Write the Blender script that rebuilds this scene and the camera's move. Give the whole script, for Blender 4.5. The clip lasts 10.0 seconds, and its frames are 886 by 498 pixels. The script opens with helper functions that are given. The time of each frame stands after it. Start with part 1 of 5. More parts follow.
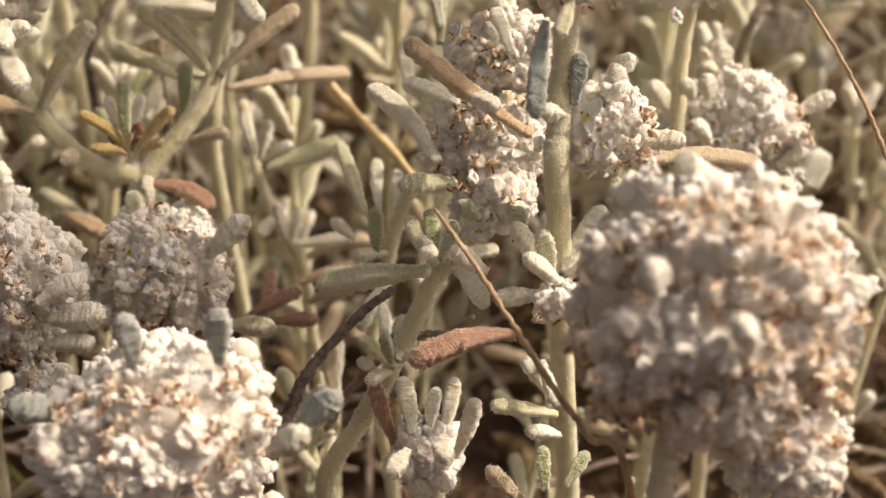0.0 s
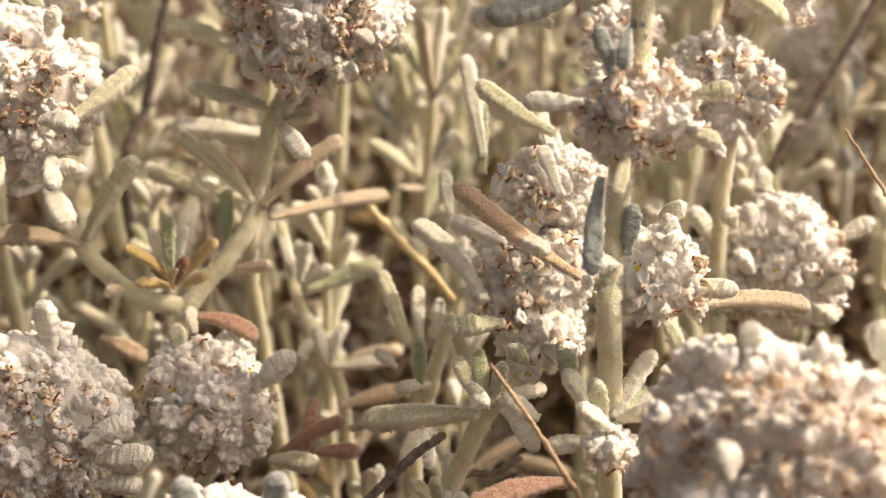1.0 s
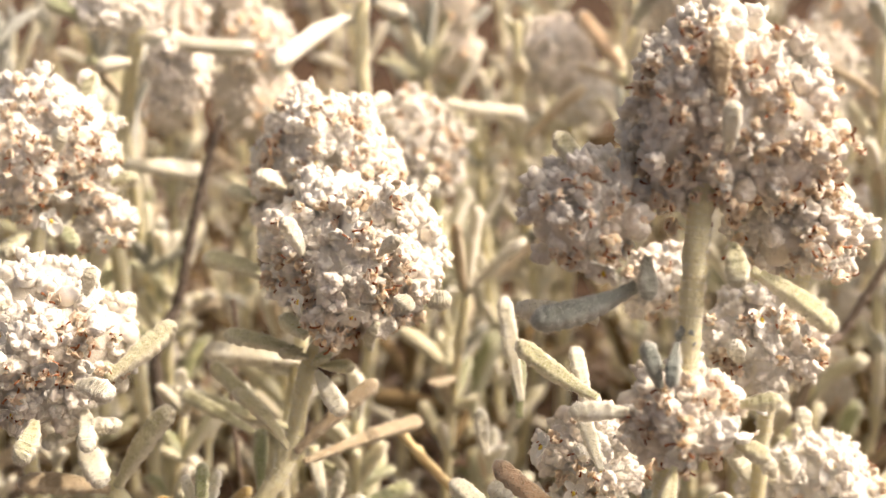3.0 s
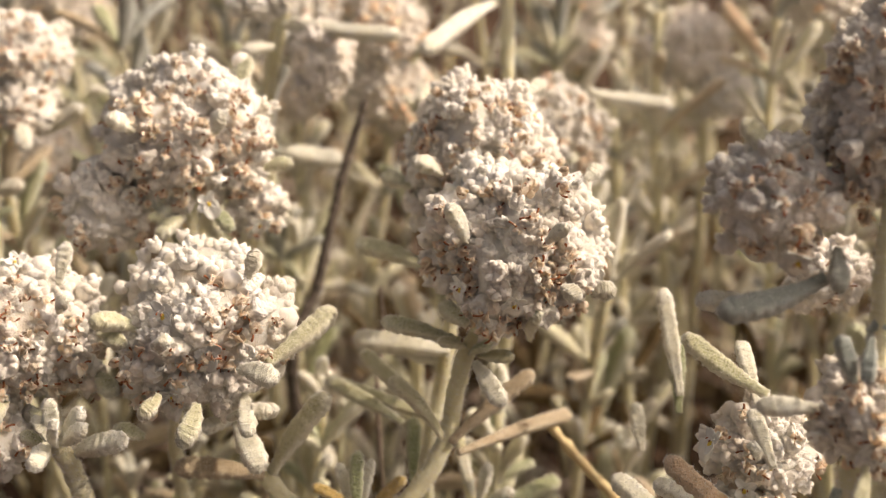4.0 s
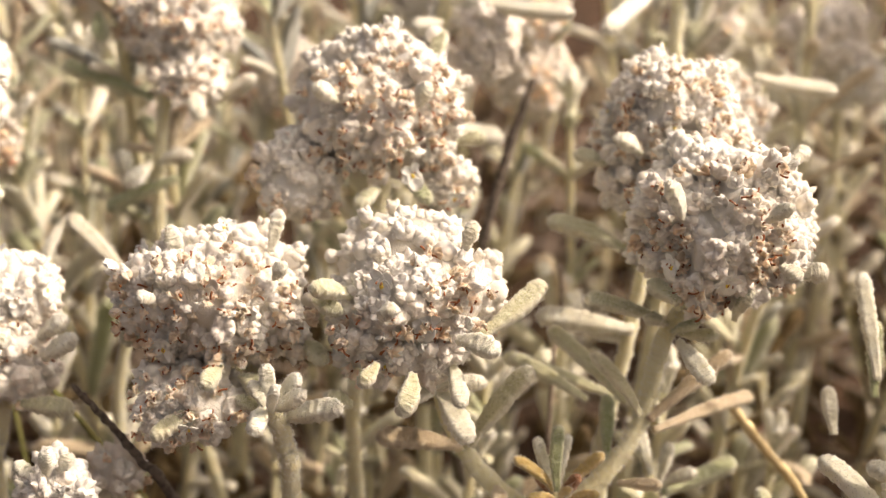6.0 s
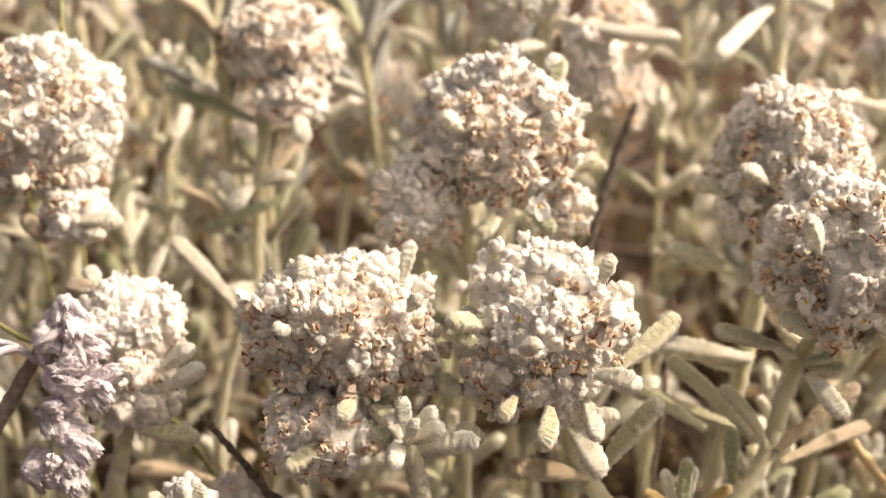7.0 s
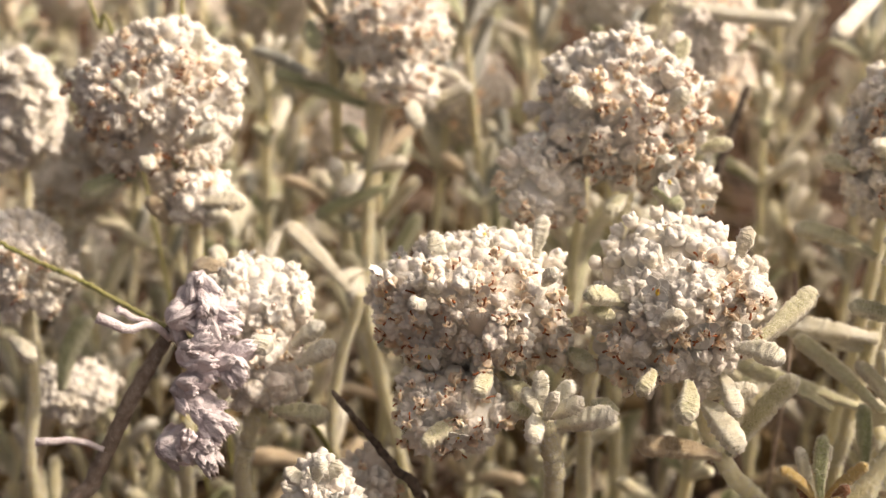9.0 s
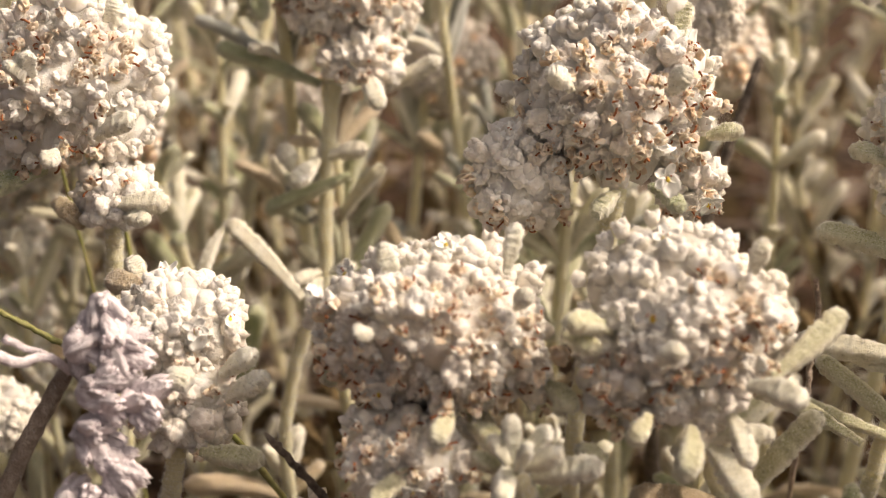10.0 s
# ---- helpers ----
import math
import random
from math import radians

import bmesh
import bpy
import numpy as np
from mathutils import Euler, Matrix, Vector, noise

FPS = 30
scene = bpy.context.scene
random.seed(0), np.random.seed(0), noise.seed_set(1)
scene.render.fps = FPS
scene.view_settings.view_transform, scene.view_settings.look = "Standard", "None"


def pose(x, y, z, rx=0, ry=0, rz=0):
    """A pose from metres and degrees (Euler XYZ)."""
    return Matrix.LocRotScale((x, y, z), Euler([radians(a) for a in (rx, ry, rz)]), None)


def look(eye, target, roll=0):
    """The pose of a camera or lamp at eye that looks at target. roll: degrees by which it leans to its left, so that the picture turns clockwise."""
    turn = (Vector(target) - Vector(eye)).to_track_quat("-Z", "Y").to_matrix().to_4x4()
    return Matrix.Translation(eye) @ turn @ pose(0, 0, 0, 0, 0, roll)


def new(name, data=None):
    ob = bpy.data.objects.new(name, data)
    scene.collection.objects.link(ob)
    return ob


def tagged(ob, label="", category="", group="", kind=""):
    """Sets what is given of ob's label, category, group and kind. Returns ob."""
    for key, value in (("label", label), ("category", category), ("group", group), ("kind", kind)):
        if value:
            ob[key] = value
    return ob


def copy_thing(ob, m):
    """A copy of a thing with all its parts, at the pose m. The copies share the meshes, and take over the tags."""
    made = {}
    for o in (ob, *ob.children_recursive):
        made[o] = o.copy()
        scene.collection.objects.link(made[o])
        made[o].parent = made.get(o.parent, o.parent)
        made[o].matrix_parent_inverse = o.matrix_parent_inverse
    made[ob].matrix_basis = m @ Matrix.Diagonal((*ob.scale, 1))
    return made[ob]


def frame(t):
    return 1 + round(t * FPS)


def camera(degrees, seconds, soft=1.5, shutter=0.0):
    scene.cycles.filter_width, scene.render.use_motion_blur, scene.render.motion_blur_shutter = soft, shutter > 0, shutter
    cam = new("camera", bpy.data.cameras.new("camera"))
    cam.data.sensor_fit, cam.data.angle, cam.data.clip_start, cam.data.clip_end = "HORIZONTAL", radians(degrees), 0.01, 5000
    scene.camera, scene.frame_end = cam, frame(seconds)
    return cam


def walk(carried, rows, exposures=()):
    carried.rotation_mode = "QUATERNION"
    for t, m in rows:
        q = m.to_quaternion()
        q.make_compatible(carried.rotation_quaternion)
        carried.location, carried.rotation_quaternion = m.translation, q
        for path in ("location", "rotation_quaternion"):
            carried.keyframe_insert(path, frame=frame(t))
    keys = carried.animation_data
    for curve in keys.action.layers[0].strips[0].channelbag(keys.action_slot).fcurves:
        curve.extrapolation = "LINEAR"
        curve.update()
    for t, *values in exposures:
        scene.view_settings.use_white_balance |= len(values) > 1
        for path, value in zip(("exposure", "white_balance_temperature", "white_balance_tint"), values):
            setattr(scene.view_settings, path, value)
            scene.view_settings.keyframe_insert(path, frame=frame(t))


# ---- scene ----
# A clump of woolly white germander in hard sun, filmed from a hand's width. Lengths below are in millimetres.
cam = camera(34.37, 10.0, 1.15)
cam.data.dof.use_dof = True
cam.data.dof.focus_distance = 0.165
cam.data.dof.aperture_fstop = 24.0
PATH = [
    (0, (40.44, -149.90, 167.78), (41.09, -59.57, 124.89), -0.87),
    (0.5, (33.65, -144.90, 175.92), (34.52, -54.02, 134.22), -0.88),
    (1, (34.62, -144.68, 178.75), (35.50, -53.20, 138.38), -0.92),
    (1.5, (35.54, -143.25, 184.40), (36.36, -51.69, 144.20), -0.92),
    (2, (34.11, -139.12, 193.29), (34.86, -47.32, 153.62), -0.57),
    (2.2, (33.83, -137.25, 197.33), (34.74, -45.37, 157.86), -0.44),
    (3.3, (28.66, -130.00, 204.19), (27.24, -37.53, 166.15), -0.30),
    (3.5, (24.37, -129.17, 204.24), (21.50, -36.74, 166.18), -0.33),
    (4, (21.22, -129.37, 201.68), (15.73, -37.18, 163.34), -0.70),
    (4.5, (16.77, -130.24, 202.50), (10.92, -38.17, 163.90), -0.39),
    (5, (6.93, -132.78, 200.83), (1.61, -40.65, 162.32), 0.05),
    (5.5, (1.89, -132.30, 200.09), (-4.37, -40.32, 161.36), 0.15),
    (6.8, (-14.20, -131.74, 202.83), (-21.32, -40.15, 163.31), 0.86),
    (7, (-18.28, -131.15, 203.65), (-25.48, -39.42, 164.48), 0.76),
    (7.5, (-26.12, -129.76, 203.99), (-34.21, -38.24, 164.52), 0.70),
    (8, (-30.92, -129.84, 200.60), (-39.88, -37.97, 162.14), 0.46),
    (8.5, (-29.72, -131.07, 200.36), (-39.26, -39.26, 161.90), 0.03),
    (9, (-28.94, -133.57, 198.71), (-39.32, -41.72, 160.56), -0.23),
    (9.5, (-22.78, -117.54, 197.41), (-34.35, -26.81, 156.99), -0.91),
    (10, (-26.55, -102.99, 192.71), (-37.38, -12.39, 151.79), -0.75),
]
walk(cam, [(t, look(Vector(eye) * 0.001, Vector(target) * 0.001, roll)) for t, eye, target, roll in PATH], [(0, -0.12, 7620, 16), (0.5, 0.06, 7620, 16), (1.5, 0.13, 7620, 16), (2, 0.41, 7620, 16), (3.3, 0.22, 7620, 16), (4, -0.27, 7620, 16), (4.5, -0.18, 7620, 16), (5, -0.12, 7620, 16), (5.5, 0.12, 7620, 16), (7, 0.07, 7620, 16), (8.5, 0.00, 7620, 16), (10, -0.20, 7620, 16)])

# ---- the open sky, the sun ----
world = bpy.data.worlds.new("world")
scene.world = world
world.use_nodes = True
wt = world.node_tree
sky = wt.nodes.new("ShaderNodeTexSky")
sky.sky_type = "NISHITA"
sky.sun_disc = False
sky.dust_density = 10.0
sky.air_density = 0.35
sky.ozone_density = 0.4
SUN_FROM = Vector((0.70, 0.05, 0.71)).normalized()
sky.sun_elevation = math.asin(SUN_FROM.z)
sky.sun_rotation = math.atan2(SUN_FROM.x, SUN_FROM.y)
haze = wt.nodes.new("ShaderNodeHueSaturation")
haze.inputs["Saturation"].default_value = 0.5
wt.links.new(sky.outputs[0], haze.inputs["Color"])
wt.links.new(haze.outputs[0], wt.nodes["Background"].inputs[0])
wt.nodes["Background"].inputs[1].default_value = 0.15
sun = new("sun", bpy.data.lights.new("sun", "SUN"))
sun.data.energy = 2.95
sun.data.angle = radians(0.53)
sun.data.color = (1.0, 0.91, 0.79)
sun.matrix_world = look(SUN_FROM * 3.0, (0, 0, 0))


# ---- materials ----
def nodes_of(name):
    m = bpy.data.materials.new(name)
    m.use_nodes = True
    t = m.node_tree
    b = t.nodes["Principled BSDF"]
    return m, t, b


def mixer(t, fac, a, b):
    n = t.nodes.new("ShaderNodeMix")
    n.data_type = "RGBA"
    for k, v in ((0, fac), (6, a), (7, b)):
        if isinstance(v, (tuple, list)):
            n.inputs[k].default_value = (*v, 1)
        elif isinstance(v, (int, float)):
            n.inputs[k].default_value = v
        else:
            t.links.new(v, n.inputs[k])
    return n.outputs[2]


def noisy(t, scale, detail=3.0, rough=0.55, low=0.35, high=0.65):
    co = t.nodes.new("ShaderNodeTexCoord")
    n = t.nodes.new("ShaderNodeTexNoise")
    n.inputs["Scale"].default_value = scale
    n.inputs["Detail"].default_value = detail
    n.inputs["Roughness"].default_value = rough
    t.links.new(co.outputs["Object"], n.inputs["Vector"])
    r = t.nodes.new("ShaderNodeMapRange")
    r.inputs["From Min"].default_value = low
    r.inputs["From Max"].default_value = high
    t.links.new(n.outputs["Fac"], r.inputs["Value"])
    return r.outputs[0]


def bumped(t, b, height, strength, dist):
    n = t.nodes.new("ShaderNodeBump")
    n.inputs["Strength"].default_value = strength
    n.inputs["Distance"].default_value = dist
    t.links.new(height, n.inputs["Height"])
    t.links.new(n.outputs[0], b.inputs["Normal"])


def felt(name, wool, leaf=None, spread=0.12, soft=0.35, warm=(0.62, 0.50, 0.34), lo=0.25, hi=0.80, grain=0.8, deep=0.0011):
    """Woolly plant skin: pale felt, the leaf's own colour showing through where the tint attribute is high."""
    m, t, b = nodes_of(name)
    fine = noisy(t, 5200, 2.0, 0.6)
    broad = noisy(t, 420, 3.0)
    col = mixer(t, broad, wool, tuple(c * k for c, k in zip(wool, (0.90, 0.87, 0.78))))
    if leaf:
        at = t.nodes.new("ShaderNodeAttribute")
        at.attribute_name = "tint"
        speck = noisy(t, 5500, 3.0, 0.6, lo, hi)
        mul = t.nodes.new("ShaderNodeMath")
        mul.operation = "MULTIPLY"
        t.links.new(at.outputs["Fac"], mul.inputs[0])
        t.links.new(speck, mul.inputs[1])
        col = mixer(t, mul.outputs[0], col, leaf)
        pit = noisy(t, 3100, 2.0, 0.5, 0.60, 0.68)
        dim = t.nodes.new("ShaderNodeMath")
        dim.operation = "MULTIPLY"
        dim.inputs[1].default_value = 0.5
        t.links.new(pit, dim.inputs[0])
        col = mixer(t, dim.outputs[0], col, tuple(c * 0.35 for c in leaf))
    info = t.nodes.new("ShaderNodeObjectInfo")
    rr = t.nodes.new("ShaderNodeMath")
    rr.operation = "POWER"
    t.links.new(info.outputs["Random"], rr.inputs[0])
    rr.inputs[1].default_value = 3.0
    sc = t.nodes.new("ShaderNodeMath")
    sc.operation = "MULTIPLY"
    sc.inputs[1].default_value = spread * 4
    t.links.new(rr.outputs[0], sc.inputs[0])
    col = mixer(t, sc.outputs[0], col, warm)
    t.links.new(col, b.inputs["Base Color"])
    b.inputs["Roughness"].default_value = 0.95
    b.inputs["Specular IOR Level"].default_value = 0.15
    b.inputs["Sheen Weight"].default_value = 0.35
    b.inputs["Sheen Roughness"].default_value = 0.5
    if soft:
        b.inputs["Subsurface Weight"].default_value = soft
        b.inputs["Subsurface Radius"].default_value = (1.0, 0.95, 0.88)
        b.inputs["Subsurface Scale"].default_value = deep
    blister = noisy(t, 1500, 2.0, 0.5, 0.3, 0.7)
    tall = t.nodes.new("ShaderNodeMath")
    tall.operation = "MULTIPLY_ADD"
    tall.inputs[1].default_value = 1.0
    t.links.new(blister, tall.inputs[0])
    t.links.new(fine, tall.inputs[2])
    bumped(t, b, tall.outputs[0], grain, 0.00025)
    return m


def plain(name, a, c, scale, rough=0.7, bump=0.4, dist=0.0002, translucent=0.0):
    m, t, b = nodes_of(name)
    col = mixer(t, noisy(t, scale, 4.0), a, c)
    info = t.nodes.new("ShaderNodeObjectInfo")
    hs = t.nodes.new("ShaderNodeHueSaturation")
    mr = t.nodes.new("ShaderNodeMapRange")
    mr.inputs["To Min"].default_value = 0.75
    mr.inputs["To Max"].default_value = 1.2
    t.links.new(info.outputs["Random"], mr.inputs["Value"])
    t.links.new(mr.outputs[0], hs.inputs["Value"])
    t.links.new(col, hs.inputs["Color"])
    t.links.new(hs.outputs[0], b.inputs["Base Color"])
    b.inputs["Roughness"].default_value = rough
    b.inputs["Specular IOR Level"].default_value = 0.25
    if translucent:
        b.inputs["Subsurface Weight"].default_value = translucent
        b.inputs["Subsurface Radius"].default_value = (1.0, 0.85, 0.7)
        b.inputs["Subsurface Scale"].default_value = 0.0004
    bumped(t, b, noisy(t, scale * 5, 2.0), bump, dist)
    return m


def wool_hair():
    """Loose white hairs that let the sun through."""
    m, t, b = nodes_of("wool_hair")
    out = t.nodes["Material Output"]
    d, g, mix = t.nodes.new("ShaderNodeBsdfDiffuse"), t.nodes.new("ShaderNodeBsdfTranslucent"), t.nodes.new("ShaderNodeMixShader")
    d.inputs[0].default_value = (0.91, 0.90, 0.88, 1)
    g.inputs[0].default_value = (0.91, 0.90, 0.88, 1)
    mix.inputs[0].default_value = 0.55
    t.links.new(d.outputs[0], mix.inputs[1])
    t.links.new(g.outputs[0], mix.inputs[2])
    t.links.new(mix.outputs[0], out.inputs[0])
    t.nodes.remove(b)
    return m


M_HAIR = wool_hair()
M_WOOL = felt("white_wool", (0.875, 0.85, 0.81), spread=0.12, soft=0.3, warm=(0.91, 0.78, 0.66), grain=0.3, deep=0.0006)
M_CORE = felt("wool_core", (0.87, 0.84, 0.79), soft=1.0, deep=0.0020, grain=0.6)
M_STEM = felt("felted_stem", (0.88, 0.85, 0.61), spread=0.04, soft=0.6)
LEAF = {
    "grey": felt("grey_green_leaf", (0.80, 0.795, 0.67), (0.38, 0.39, 0.18), 0.05, lo=0.28, hi=0.66, grain=0.4),
    "pale": felt("pale_felted_leaf", (0.87, 0.865, 0.785), (0.69, 0.685, 0.52), 0.05, lo=0.35, hi=0.8, grain=0.35),
    "green": felt("green_leaf", (0.70, 0.73, 0.55), (0.27, 0.34, 0.10), 0.03, lo=0.25, hi=0.7),
    # Shade put into the colour: a darker, bluer copy of the grey leaf.
    "shade_grey": felt("shade_tinted_leaf", (0.44, 0.48, 0.47), (0.20, 0.25, 0.21), 0.05, grain=0.5),
    "tan": felt("tan_leaf", (0.78, 0.68, 0.52), (0.40, 0.28, 0.13), 0.10),
    "yellow": felt("yellowed_leaf", (0.76, 0.60, 0.28), (0.52, 0.33, 0.07), 0.05),
    "orange": felt("orange_dry_leaf", (0.86, 0.71, 0.54), (0.70, 0.45, 0.24), 0.05),
    "pink": felt("pinkish_dry_leaf", (0.60, 0.40, 0.29), (0.42, 0.17, 0.11), 0.05),
    "brown": plain("brown_bud", (0.26, 0.11, 0.06), (0.42, 0.24, 0.14), 900, 0.6),
}
M_WITHER = plain("withered_corolla", (0.89, 0.74, 0.59), (0.80, 0.55, 0.37), 1300, 0.8, translucent=0.7)
M_STAMEN = plain("rust_stamen", (0.27, 0.09, 0.035), (0.42, 0.17, 0.07), 1500, 0.6)
M_PETAL = plain("white_petal", (0.88, 0.87, 0.83), (0.80, 0.80, 0.75), 700, 0.6, 0.1)
M_YELLOW = plain("yellow_throat", (0.82, 0.66, 0.14), (0.80, 0.58, 0.08), 900, 0.5)
M_DRY = plain("dry_lilac_grey", (0.80, 0.745, 0.77), (0.60, 0.53, 0.55), 700, 0.95, 0.5, 0.0003)
M_TWIG = plain("dark_twig_bark", (0.36, 0.30, 0.25), (0.17, 0.135, 0.11), 1100, 0.9, 0.9, 0.0003)
M_STICK = plain("grey_brown_stick", (0.50, 0.42, 0.35), (0.32, 0.25, 0.20), 900, 0.9, 0.8, 0.0003)
M_STRAW = plain("dry_straw", (0.58, 0.43, 0.28), (0.44, 0.30, 0.18), 600, 0.55)
M_PALE_STRAW = plain("pale_golden_straw", (0.80, 0.66, 0.38), (0.68, 0.52, 0.28), 600, 0.55)
M_GRASS = plain("green_grass_stalk", (0.28, 0.30, 0.10), (0.38, 0.35, 0.15), 500, 0.5)
M_LITTER = plain("leaf_litter", (0.29, 0.21, 0.11), (0.13, 0.09, 0.045), 500, 0.9, 0.8, 0.0004)
M_SOIL = plain("red_brown_soil", (0.13, 0.075, 0.045), (0.06, 0.038, 0.025), 90, 0.95, 1.0, 0.002)


# ---- building blocks, in millimetres ----
def mesh_of(name, v, f, mats, tint=None, fmat=None, smooth=True, hair=0):
    me = bpy.data.meshes.new(name)
    v = np.asarray(v, float) * 0.001
    me.from_pydata(v.tolist(), [], f.tolist() if isinstance(f, np.ndarray) else f)
    for m in mats:
        me.materials.append(m)
    if hair:
        me.materials.append(M_HAIR)
        fmat = np.r_[np.zeros(len(f) - hair) if fmat is None else fmat, np.full(hair, len(mats))]
    if fmat is not None:
        me.polygons.foreach_set("material_index", np.asarray(fmat, np.int32))
    if smooth:
        me.polygons.foreach_set("use_smooth", np.ones(len(me.polygons), bool))
    if tint is not None:
        a = me.attributes.new("tint", "FLOAT", "POINT")
        a.data.foreach_set("value", np.asarray(tint, np.float32))
    me.update()
    return me


def part(name, me, parent, at=(0, 0, 0), label=""):
    """Links a mesh as one part under a thing or a part; at: millimetres in the parent's frame, or a matrix."""
    ob = new(name, me)
    ob.parent = parent
    if isinstance(at, Matrix):
        ob.matrix_local = at
    else:
        ob.location = Vector(at) * 0.001
    if label:
        ob["label"] = label
    return ob


def rng_of(*key):
    return np.random.default_rng([abs(int(k * 10)) for k in key])


def unit(v):
    v = np.asarray(v, float)
    return v / (np.linalg.norm(v) + 1e-9)


def curve(points, n):
    """Catmull-Rom through the points."""
    p = np.asarray(points, float)
    p = np.vstack([2 * p[0] - p[1], p, 2 * p[-1] - p[-2]])
    out = []
    k = len(p) - 3
    for u in np.linspace(0, k - 1e-6, n):
        i = int(u)
        t = u - i
        a, b, c, d = p[i:i + 4]
        out.append(0.5 * (2 * b + (c - a) * t + (2 * a - 5 * b + 4 * c - d) * t * t + (3 * b - a - 3 * c + d) * t ** 3))
    return np.array(out)


def tube(path, radii, seg=8, rough=0.0, rng=None):
    """A closed tube along the path; returns vertices, faces, normals."""
    n = len(path)
    tan = np.gradient(path, axis=0)
    tan /= np.linalg.norm(tan, axis=1)[:, None] + 1e-9
    ref = np.array([0.13, 0.99, 0.05])
    a = np.cross(tan, ref)
    a /= np.linalg.norm(a, axis=1)[:, None] + 1e-9
    b = np.cross(tan, a)
    th = np.linspace(0, 2 * np.pi, seg, endpoint=False)
    nor = a[:, None] * np.cos(th)[None, :, None] + b[:, None] * np.sin(th)[None, :, None]
    rad = np.asarray(radii, float)[:, None, None] * np.ones((1, seg, 1))
    if rough and rng is not None:
        rad = rad * (1 + rough * rng.normal(size=(n, seg, 1)))
    v = (path[:, None] + nor * rad).reshape(-1, 3)
    f = []
    for i in range(n - 1):
        for j in range(seg):
            k = (j + 1) % seg
            f.append((i * seg + j, i * seg + k, (i + 1) * seg + k, (i + 1) * seg + j))
    f.append(tuple(range(seg))[::-1])
    f.append(tuple((n - 1) * seg + j for j in range(seg)))
    return v, f, nor.reshape(-1, 3)


def fuzz(v, nor, count, length, rng, wide=0.035):
    """Fine woolly hairs as slivers standing off the skin."""
    i = rng.integers(0, len(v), count)
    j = np.clip(i + rng.integers(-2, 3, count), 0, len(v) - 1)
    base = v[i] + (v[j] - v[i]) * rng.random((count, 1)) * 0.5
    way = nor[i] + rng.normal(scale=0.55, size=(count, 3))
    way /= np.linalg.norm(way, axis=1)[:, None] + 1e-9
    side = np.cross(way, rng.normal(size=(count, 3)))
    side /= np.linalg.norm(side, axis=1)[:, None] + 1e-9
    tip = base + way * (length * (0.4 + rng.random((count, 1))))
    hv = np.stack([base - side * wide, base + side * wide, tip], 1).reshape(-1, 3)
    hf = [(3 * k, 3 * k + 1, 3 * k + 2) for k in range(count)]
    return hv, hf


def joined(pieces):
    """Joins (vertices, faces) lists."""
    vs, fs, off = [], [], 0
    for v, f in pieces:
        vs.append(v)
        fs += [tuple(k + off for k in q) for q in f]
        off += len(v)
    return np.vstack(vs), fs


